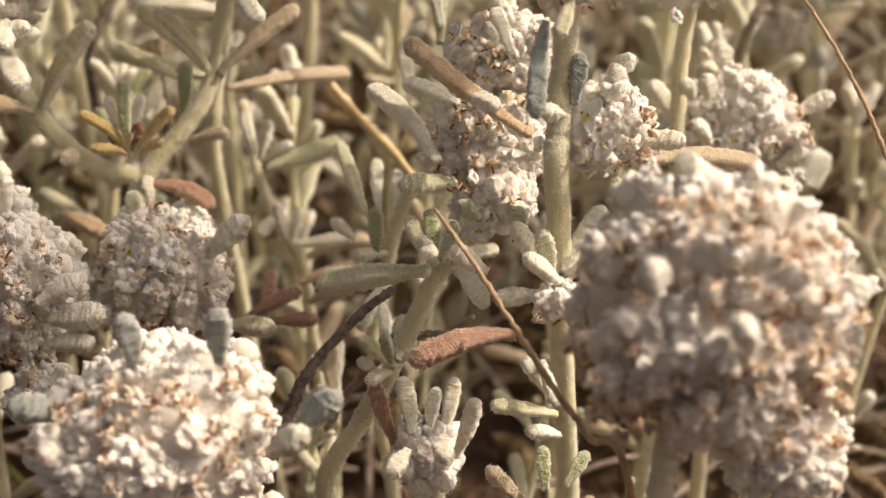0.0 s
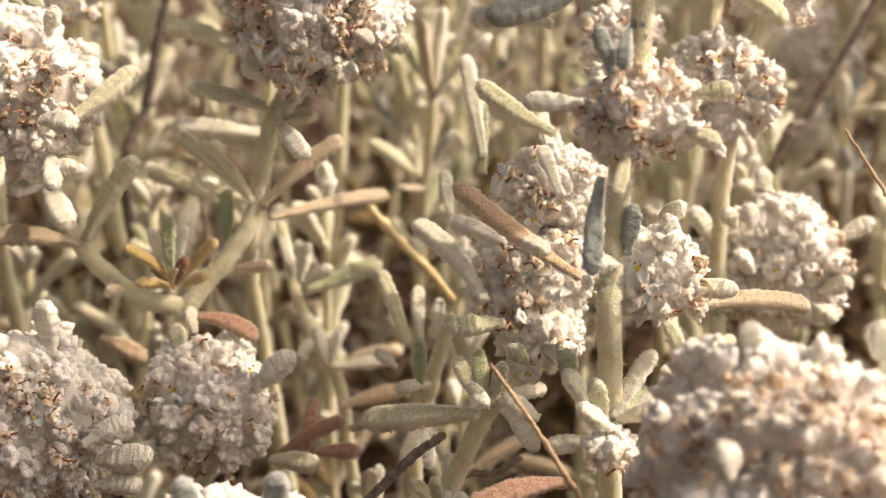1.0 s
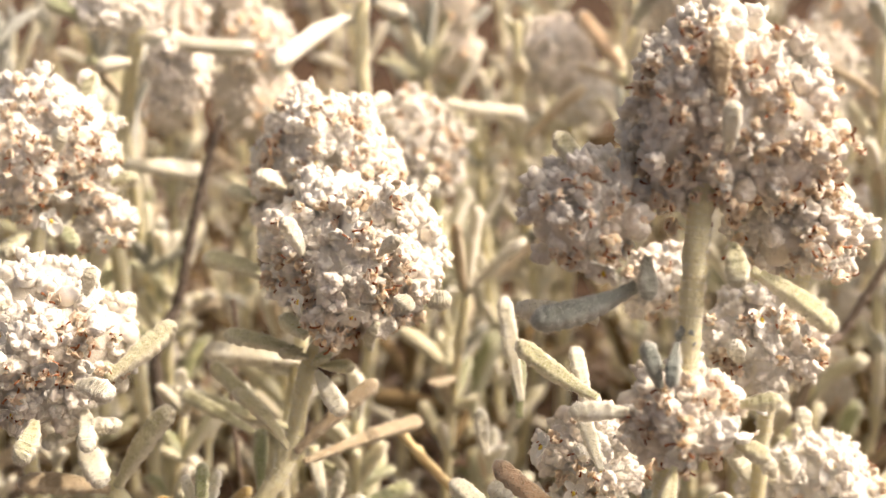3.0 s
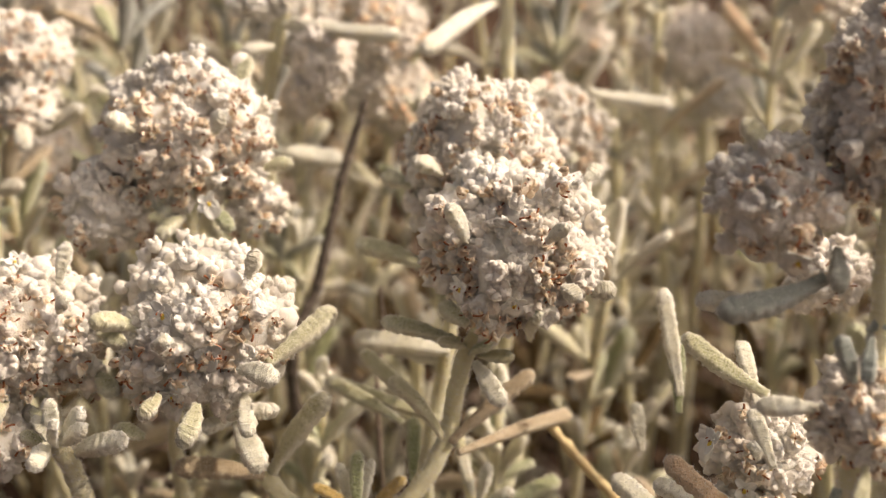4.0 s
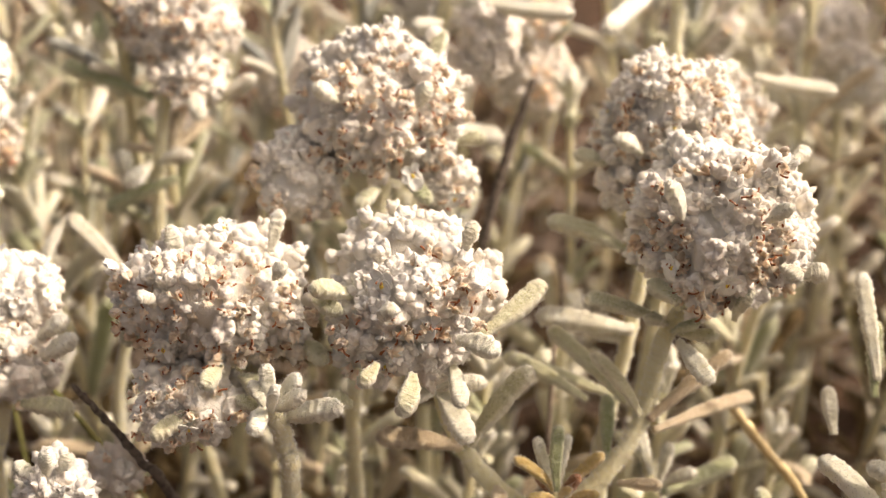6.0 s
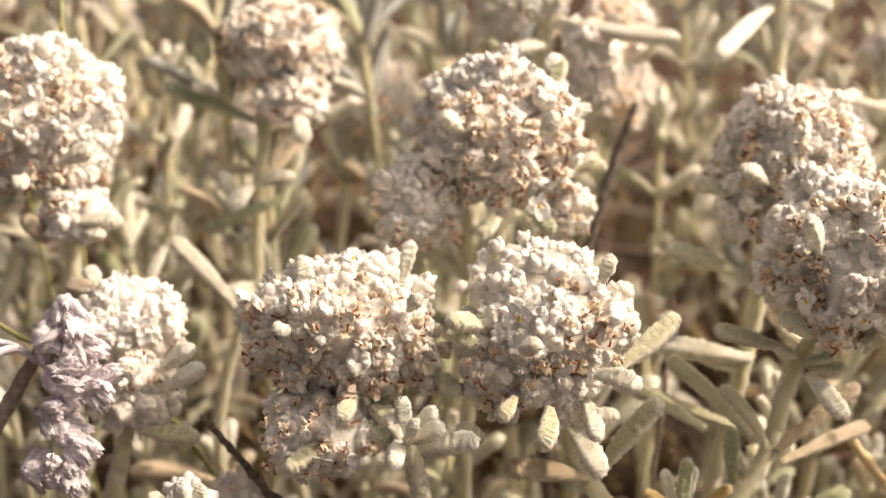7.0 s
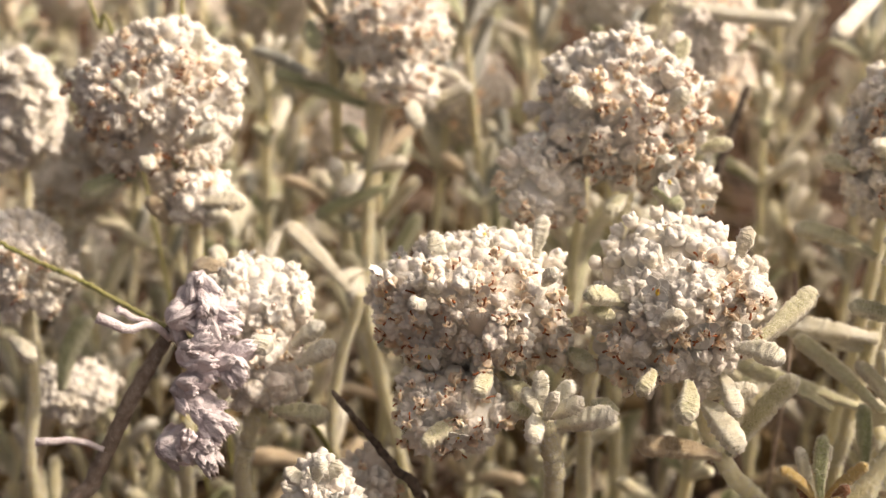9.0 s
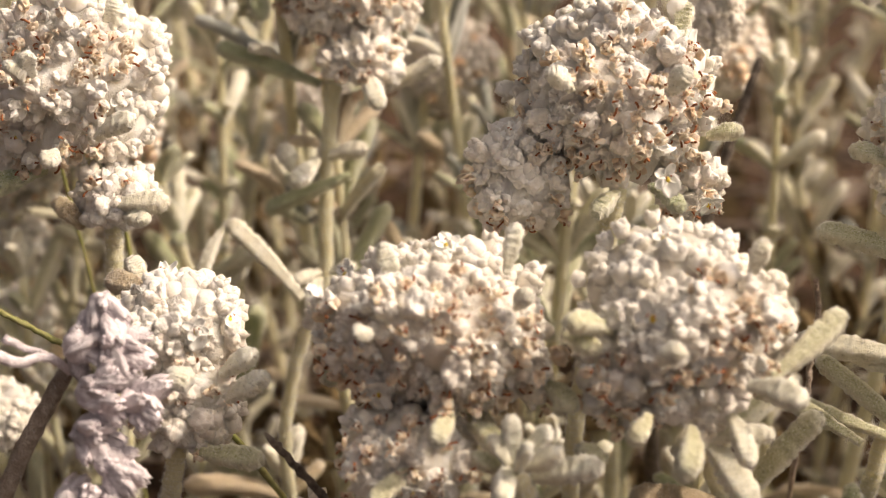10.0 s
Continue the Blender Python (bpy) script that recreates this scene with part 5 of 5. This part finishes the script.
right_low_sprig = Sprig((70.0, 44.0, 0), "leafy germander shoot with pale upright leaves")
right_low_sprig.stem([(63.8, 14.3, 98.8), (66.2, 13.8, 92.7), (68.9, 14.4, 84.1), (70.2, 13.6, 72.6)], 1.10, 0.90)
for b, t, w, k, c in (
    ((62.8, 12.6, 99.8), (65.8, 10.3, 94.6), 2.1, "grey", 0.05),
    ((65.8, 12.0, 93.7), (73.0, 16.6, 94.3), 1.8, "grey", 0.05),
    ((66.1, 11.8, 93.0), (62.3, 8.0, 94.4), 1.7, "pale", 0.10),
    ((67.5, 12.1, 88.8), (72.1, 10.8, 91.0), 2.1, "pale", 0.10),
    ((68.5, 12.6, 85.2), (63.5, 8.7, 86.0), 2.0, "pale", 0.10),
):
    right_low_sprig.leaf(b, t, w, k, c)

# ---- dried shoots and stalks ----

dry_sprig = Sprig((-84.0, 34.0, 0), "dried lilac-grey germander seed head on a brittle stalk", name="dried_seed_head", category="dried plant", group="")
dry_sprig.stem([(-78.7, 27.6, 125.9), (-80.5, 25.8, 121.9), (-83.9, 23.6, 116.4), (-87.6, 20.8, 109.3), (-91.5, 19.2, 101.2), (-94.5, 17.8, 93.4)], 1.30, 0.80, mat=M_STICK, hairs=4)
dry_sprig.stem([(-81.3, 23.7, 119.7), (-83.2, 22.8, 122.0), (-85.7, 20.9, 122.2), (-89.2, 20.2, 124.0)], 0.70, 0.40, root=False, mat=M_DRY, hairs=14, name="side_twig")
dry_sprig.stem([(-83.2, 22.9, 122.2), (-85.6, 22.5, 123.2), (-87.2, 21.8, 124.6)], 0.50, 0.30, root=False, mat=M_DRY, hairs=14, name="side_twig")
dry_sprig.stem([(-89.6, 19.2, 105.9), (-93.2, 18.3, 107.5), (-97.6, 16.9, 107.8)], 0.55, 0.35, root=False, mat=M_DRY, hairs=8, name="side_twig")
dry_head(dry_sprig, (-77.7, 25.7, 126.4), (2.8, 2.5, 3.0))
dry_head(dry_sprig, (-79.5, 23.1, 123.2), (3.1, 2.8, 3.1))
dry_head(dry_sprig, (-75.8, 23.5, 123.2), (2.9, 2.7, 2.5))
dry_head(dry_sprig, (-77.6, 20.7, 119.4), (3.2, 2.9, 2.8))
dry_head(dry_sprig, (-73.4, 20.8, 118.4), (2.7, 2.4, 2.4))
dry_head(dry_sprig, (-78.4, 19.8, 114.8), (3.2, 2.9, 2.8))
dry_head(dry_sprig, (-75.6, 18.0, 112.3), (3.1, 2.8, 2.7))
dry_head(dry_sprig, (-76.8, 16.4, 108.8), (2.7, 2.4, 2.1))
dry_head(dry_sprig, (-80.2, 16.9, 108.3), (2.9, 2.7, 2.7))
stalk("dry_twig", "dark grey upright dead twig standing in soil", "twig", [(-4.7, 96.9, 134.0), (-8.4, 93.2, 122.6), (-12.7, 89.1, 104.9), (-17.6, 86.8, 83.5), (-12.0, 128.0, 0.0)], 0.55, 1.25, M_TWIG)
stalk("dry_twig", "dark dead twig poking out of the leaves", "twig", [(-60.8, 23.6, 113.5), (-57.2, 25.6, 107.0), (-52.8, 24.8, 101.7), (-49.6, 25.2, 96.8), (-40.0, 36.0, 60.0)], 0.35, 0.80, M_TWIG)
stalk("dry_twig", "thin crooked dark twig with bark flaking off", "twig", [(36.0, -3.6, 93.5), (32.7, -3.6, 91.0), (28.5, -3.5, 86.6), (25.4, -4.1, 82.8), (23.2, -4.1, 78.2), (20.3, -4.4, 70.5), (16.0, 24.0, 30.0)], 0.50, 0.85, M_TWIG)
stalk("dry_twig", "thin grey dead twig, out of focus", "twig", [(107.1, 77.1, 125.2), (101.0, 76.3, 113.2), (96.2, 75.5, 103.8), (90.8, 76.1, 92.4), (86.0, 120.0, 0.0)], 0.60, 0.90, M_STICK)
stalk("dry_twig", "slender brown dead twig under the leaves", "twig", [(45.2, 2.0, 86.7), (41.8, 2.9, 83.9), (37.6, 4.4, 82.4), (29.6, 5.3, 74.8), (20.0, 40.0, 40.0)], 0.40, 0.60, M_STICK)
stalk("straw", "thin tan straw leaning across the stems", "straw", [(40.5, -12.5, 107.4), (44.1, -15.7, 103.1), (48.0, -19.3, 97.9), (52.2, -23.2, 92.1), (55.8, -26.3, 87.8), (60.1, -30.4, 81.6), (70.0, -4.0, 0.0)], 0.22, 0.50, M_STRAW)
stalk("dry_grass", "dry golden grass blade bent to a point", "grass", [(85.7, 21.1, 120.6), (88.5, 15.6, 116.1), (90.9, 10.1, 111.5), (93.2, 3.9, 105.4), (96.2, -4.6, 97.0), (99.5, -13.8, 86.9), (118.0, 14.0, 0.0)], 0.20, 0.42, M_STRAW)
stalk("grass_stalk", "thin green grass stalk with a pale joint", "grass", [(-110.2, 36.7, 127.5), (-102.9, 37.0, 123.6), (-97.1, 37.5, 120.7), (-90.0, 38.5, 115.9), (-77.6, 40.7, 107.3), (-67.4, 43.8, 96.2), (-40.0, 90.0, 0.0)], 0.30, 0.40, M_GRASS)
stalk("grass_stalk", "thin upright green grass stalk, out of focus", "grass", [(-90.1, 69.9, 158.1), (-89.8, 67.6, 152.9), (-89.7, 66.4, 147.4), (-89.7, 64.0, 134.4), (-86.0, 80.0, 0.0)], 0.30, 0.30, M_GRASS)
stalk("grass_stalk", "thin leaning green grass stalk, out of focus", "grass", [(-108.1, 73.2, 159.3), (-105.8, 71.1, 154.0), (-103.6, 69.9, 148.3), (-99.3, 68.3, 136.0), (-90.0, 84.0, 0.0)], 0.25, 0.25, M_GRASS)
stalk("straw", "yellow dry straw fallen among the stems", "straw", [(24.8, 48.8, 101.8), (29.5, 48.2, 95.7), (34.4, 48.0, 90.2), (37.7, 49.8, 84.6)], 0.75, 0.70, M_PALE_STRAW)
stalk("dry_twig", "thin grey twig rising behind the leaves", "twig", [(0.4, 62.6, 115.8), (0.9, 60.9, 111.5), (0.4, 60.1, 104.4), (-0.1, 59.6, 93.1), (0.0, 90.0, 0.0)], 0.30, 0.35, M_STICK)

# ---- soil and litter ----
def spread_axis(n, near, far):
    u = np.linspace(-1, 1, n)
    return np.sign(u) * (near * np.abs(u) + (far - near) * np.abs(u) ** 9)


GX = spread_axis(150, 900, 60000)
gx, gy = np.meshgrid(GX, GX + 250)
gz = np.array([[noise.noise((x * 0.012, y * 0.012, 0)) * 7 + noise.noise((x * 0.05, y * 0.05, 3)) * 3 + noise.noise((x * 0.2, y * 0.2, 5)) * 1.2
                if abs(x) < 1200 and abs(y) < 1500 else 0.0 for x in GX] for y in GX + 250]) - 4.0
gn = len(GX)
gf = [(i * gn + j, i * gn + j + 1, (i + 1) * gn + j + 1, (i + 1) * gn + j) for i in range(gn - 1) for j in range(gn - 1)]
ground = new("ground", mesh_of("ground", np.stack([gx, gy, gz], -1).reshape(-1, 3), gf, [M_SOIL]))
tagged(ground, "dry reddish brown soil under the plants", "ground", kind="structure")

RL = np.random.default_rng(21)
bits = []
for _ in range(2600):
    x, y = RL.uniform(-260, 260), RL.uniform(-60, 520)
    v, f = flake(RL, RL.uniform(3, 9))
    bits.append((v @ np.array(Euler((RL.uniform(0, 6.3), RL.uniform(0, 6.3), RL.uniform(0, 6.3))).to_matrix()).T + np.array([x, y, RL.uniform(-2, 5)]), f))
litter = new("leaf_litter", mesh_of("leaf_litter", *joined(bits), [M_LITTER]))
tagged(litter, "brown crumbled leaf litter covering the soil", "litter", kind="stuff")
bits = []
for _ in range(420):
    x, y, z = RL.uniform(-220, 220), RL.uniform(-20, 420), RL.uniform(0, 22)
    a, s = RL.uniform(0, 6.3), RL.uniform(10, 38)
    q = np.array([[0, 0, 0], [math.cos(a) * s, math.sin(a) * s, RL.uniform(-3, 10)], [math.cos(a) * 2 * s, math.sin(a) * 2 * s + 4, RL.uniform(-4, 14)]]) + np.array([x, y, z])
    v, f, _ = tube(curve(q, 7), np.linspace(0.7, 0.35, 7), 5)
    bits.append((v, f))
sticks = new("fallen_stalks", mesh_of("fallen_stalks", *joined(bits), [M_STICK]))
tagged(sticks, "tangled grey-brown dead stalks lying in the litter", "dead stalks", kind="stuff")

# ---- the rest of the clump, behind and below ----
RB = np.random.default_rng(5)
LEAFLET = {}
for key in ("grey", "pale", "green", "tan", "pink", "litter"):
    LEAFLET[key] = []
    for size in (7.0, 10.0, 14.0):
        for bend in (0.05, 0.16):
            v, f, tint = leaf_shape((0, 0, 0), (size * 0.94, 0, size * 0.33), 2.9 if size > 8 else 2.5, RB, bend, 90, 14, 8, (-0.3, 0, 1))
            LEAFLET[key].append(mesh_of("leaf", v, f, [LEAF.get(key, M_LITTER)], tint, hair=90))


def head_mesh(rng, rx, rz):
    v, f = BALL2
    pieces = [(v * np.array([rx, rx, rz]) * 0.85, f)]
    slots = [0] * len(f)
    n = int(4 * math.pi * rx * rz / 2.6)
    i = np.arange(n) + 0.5
    cz = 1 - 2 * i / n
    d = np.stack([np.sqrt(1 - cz * cz) * np.cos(2.4 * i), np.sqrt(1 - cz * cz) * np.sin(2.4 * i), cz], 1) + rng.normal(scale=0.08, size=(n, 3))
    for k in range(n):
        cv, cf = CALYX_LOW[rng.integers(len(CALYX_LOW))]
        q = np.array(aligned((0, 0, 0), unit(d[k]), 0.95 * rng.uniform(0.7, 1.25), rng.uniform(0, 6.28)).to_3x3())
        pieces.append((cv @ q.T + d[k] * np.array([rx, rx, rz]) * (1 + 0.06 * rng.normal()), cf))
        slots += [1 if rng.random() < 0.13 else 0] * len(cf)
    v, f = joined(pieces)
    return mesh_of("flower_head", v, f, [M_WOOL, M_WITHER], fmat=slots)


HEADS = [head_mesh(RB, *q) for q in ((9.5, 9.0), (8.0, 7.0), (6.0, 5.5), (10.5, 10.0))]


def shoot(height, heads, mix, rng, step=13.0, small=1.0):
    """A plain shoot with opposite leaf pairs, short axillary tufts and, if any, woolly heads at its top."""
    ob = new("germander_shoot")
    lean = rng.normal(scale=0.10, size=2)
    p = [np.array([lean[0] * z + 2.5 * math.sin(z * 0.05 + k), lean[1] * z, z]) for k, z in enumerate(np.linspace(height, -3, 6))]
    c = curve(p, 26)
    v, f, _ = tube(c, np.linspace(0.7, 1.0, 26), 8)
    part("stem", mesh_of("stem", v, f, [M_STEM]), ob)
    z, turn = 12.0, rng.uniform(0, 6.28)
    while z < height - (6 if heads else 0):
        at = c[np.argmin(np.abs(c[:, 2] - z))]
        for side in range(4 if rng.random() < 0.7 else 2):
            a = turn + side * math.pi + (0.6 if side > 1 else 0)
            kind = str(rng.choice(["tan", "pink", "litter", "litter", "grey"])) if z < 62 and rng.random() < 0.62 else mix[rng.integers(len(mix))]
            me = LEAFLET[kind][rng.integers(6)]
            s = small * rng.uniform(0.75, 1.2) * (0.6 if side > 1 else 1)
            part("leaf", me, ob, Matrix.Translation(Vector(at) * 0.001) @ Euler((rng.normal() * 0.3, rng.uniform(-1.05, 0.0), a)).to_matrix().to_4x4() @ Matrix.Diagonal((s, s, s, 1)))
        z += step * rng.uniform(0.7, 1.2)
        turn += 1.57
    top = c[0]
    if not heads:
        for k in range(6):
            part("leaf", LEAFLET["pale"][rng.integers(4)], ob, Matrix.Translation(Vector(top) * 0.001) @ Euler((0, rng.uniform(-1.3, -0.6), k * 1.05)).to_matrix().to_4x4() @ Matrix.Diagonal((0.8, 0.8, 0.8, 1)))
    for k in range(heads):
        at = c[np.argmin(np.abs(c[:, 2] - (height - k * 19)))]
        part("flower_head", HEADS[(0, 2, 1)[k] if rng.random() < 0.7 else 3], ob, at)
    return ob


KINDS = []
for height, heads, mix in ((150, 2, ("pale", "grey", "pale")), (135, 1, ("pale", "grey", "green")), (120, 3, ("pale", "grey")), (128, 0, ("pale", "grey", "green")),
                           (88, 0, ("grey", "pale", "green")), (64, 0, ("grey", "pale")), (76, 0, ("pale", "grey", "tan"))):
    KINDS.append((height, heads, shoot(height, heads, mix, RB)))
used = set()


def planted(index, x, y, turn, size):
    height, heads, ob = KINDS[index]
    m = Matrix.Translation((x * 0.001, y * 0.001, -0.001)) @ Matrix.Rotation(turn, 4, "Z")
    if index in used:
        ob = copy_thing(ob, m)
    else:
        ob.matrix_basis = m
        used.add(index)
    ob.scale = (size, size, size)
    tagged(ob, "pale woolly germander shoot with white flower heads" if heads else "leafy grey-green germander shoot without flowers", "herb", "germander shoots of the clump")


# Leafy shoots fill the foot of the clump; flowering ones stand in the row behind.
for y0, x0, x1, gap, tall in ((8, -64, 100, 30, 0.72), (34, -100, 120, 25, 0.9), (60, -125, 125, 24, 1.0), (86, -145, 135, 22, 1.15), (108, -150, 140, 22, 1.3)):
    for x in np.arange(x0, x1, gap):
        planted(4 + int(RB.integers(0, 3)), x + RB.normal() * 5, y0 + RB.normal() * 6, RB.uniform(0, 6.28), tall * RB.uniform(0.8, 1.05))
for x in np.arange(-170, 150, 30):
    planted(int(RB.integers(0, 4)), x + RB.normal() * 8, 130 + RB.normal() * 8, RB.uniform(0, 6.28), RB.uniform(0.8, 0.98))


# ---- the mass of shoots farther back, too many to tell apart ----


def thicket_template(rng, height, heads, mix):
    """One shoot as plain arrays: vertices, triangles, slots, tints. Slots: stem, pale, grey, green, tan, wool, withered."""
    vs, fs, sl, ti, off = [], [], [], [], 0

    def put(v, f, slot, tint=None):
        nonlocal off
        tri = [(q[0], q[k], q[k + 1]) for q in f for k in range(1, len(q) - 1)]
        vs.append(v)
        fs.append(np.array(tri) + off)
        sl.append(np.full(len(tri), slot))
        ti.append(np.zeros(len(v)) if tint is None else tint)
        off += len(v)

    lean = rng.normal(scale=0.12, size=2)
    c = curve([np.array([lean[0] * z + 3 * math.sin(z * 0.06), lean[1] * z, z]) for z in np.linspace(height, -3, 5)], 12)
    v, f, _ = tube(c, np.linspace(1.0, 1.5, 12), 6)
    put(v, f, 0)
    z, turn = 16.0, rng.uniform(0, 6.28)
    while z < height:
        at = c[np.argmin(np.abs(c[:, 2] - z))]
        for side in range(4):
            a = turn + side * 1.6
            up = rng.uniform(0.35, 1.45)
            s = rng.uniform(8, 19)
            d = np.array([math.cos(a) * math.cos(up), math.sin(a) * math.cos(up), math.sin(up)])
            v, f, tint = leaf_shape(at, at + d * s, rng.uniform(2.3, 3.6), rng, rng.uniform(-0.05, 0.2), 0, 9, 6, (-d[0] * 0.5, -d[1] * 0.5, 1.0))
            put(v, f, int(rng.choice([4, 7, 7, 2, 1, 1, 7]) if z < 78 else rng.choice(mix)), tint)
        z += rng.uniform(10, 17)
        turn += 1.57
    for k in range(heads):
        at = c[np.argmin(np.abs(c[:, 2] - (height - k * 20)))]
        r = rng.uniform(6, 10)
        n = int(r * r * 1.9)
        i = np.arange(n) + 0.5
        cz = 1 - 2 * i / n
        d = np.stack([np.sqrt(1 - cz * cz) * np.cos(2.4 * i), np.sqrt(1 - cz * cz) * np.sin(2.4 * i), cz], 1)
        put(BALL2[0] * r * 0.9 + at, BALL2[1], 5)
        for q in d:
            put(BALL1[0] * rng.uniform(0.8, 1.6) + at + q * r * rng.uniform(0.92, 1.1), BALL1[1], 6 if rng.random() < 0.12 else 5)
    return np.vstack(vs), np.vstack(fs), np.concatenate(sl), np.concatenate(ti)


RT = np.random.default_rng(33)
SIZES = ((150, 2), (140, 0), (148, 0), (125, 1), (135, 0), (150, 0), (112, 0))
# Slot 9, the leaf with shade in its colour, darkens the mass.
DULL = [thicket_template(RT, *q, (1, 2, 2, 3, 3, 9, 9, 4)) for q in SIZES]
PALE = [thicket_template(RT, *q, (1, 1, 1, 2, 2, 9, 4)) for q in SIZES]
vs, fs, sl, ti, off = [], [], [], [], 0
for y0, gap in ((118, 26), (136, 23), (155, 22), (176, 22), (198, 23), (222, 25), (248, 28), (276, 31), (305, 33), (360, 42), (430, 52), (520, 64), (640, 80), (780, 100)):
    for x in np.arange(-120 - y0 * 0.45, 100 + y0 * 0.45, gap * 1.12):
        if RT.random() < 0.08:
            continue
        v, f, slot, tint = (PALE if x + RT.normal() * 25 > 5 else DULL)[RT.integers(len(SIZES))]
        a, s = RT.uniform(0, 6.28), RT.uniform(0.78, 1.0)
        c, d = math.cos(a) * s, math.sin(a) * s
        at = np.array([x + RT.normal() * 7, y0 + RT.normal() * 7, 0])
        if (-14 < x < 10 and 130 < y0 < 320) or (y0 < 130 and -75 < x < -35):
            continue
        vs.append(v @ np.array([[c, d, 0], [-d, c, 0], [0, 0, s]]) + at)
        fs.append(f + off)
        sl.append(slot)
        ti.append(tint)
        off += len(v)
thicket = new("germander_thicket", mesh_of("germander_thicket", np.vstack(vs), np.vstack(fs), [M_STEM, LEAF["pale"], LEAF["grey"], LEAF["green"], LEAF["tan"], M_WOOL, M_WITHER, M_LITTER, LEAF["pink"], LEAF["shade_grey"]], np.concatenate(ti), np.concatenate(sl)))
tagged(thicket, "dense pale thicket of woolly germander shoots and heads", "herbs", kind="stuff")
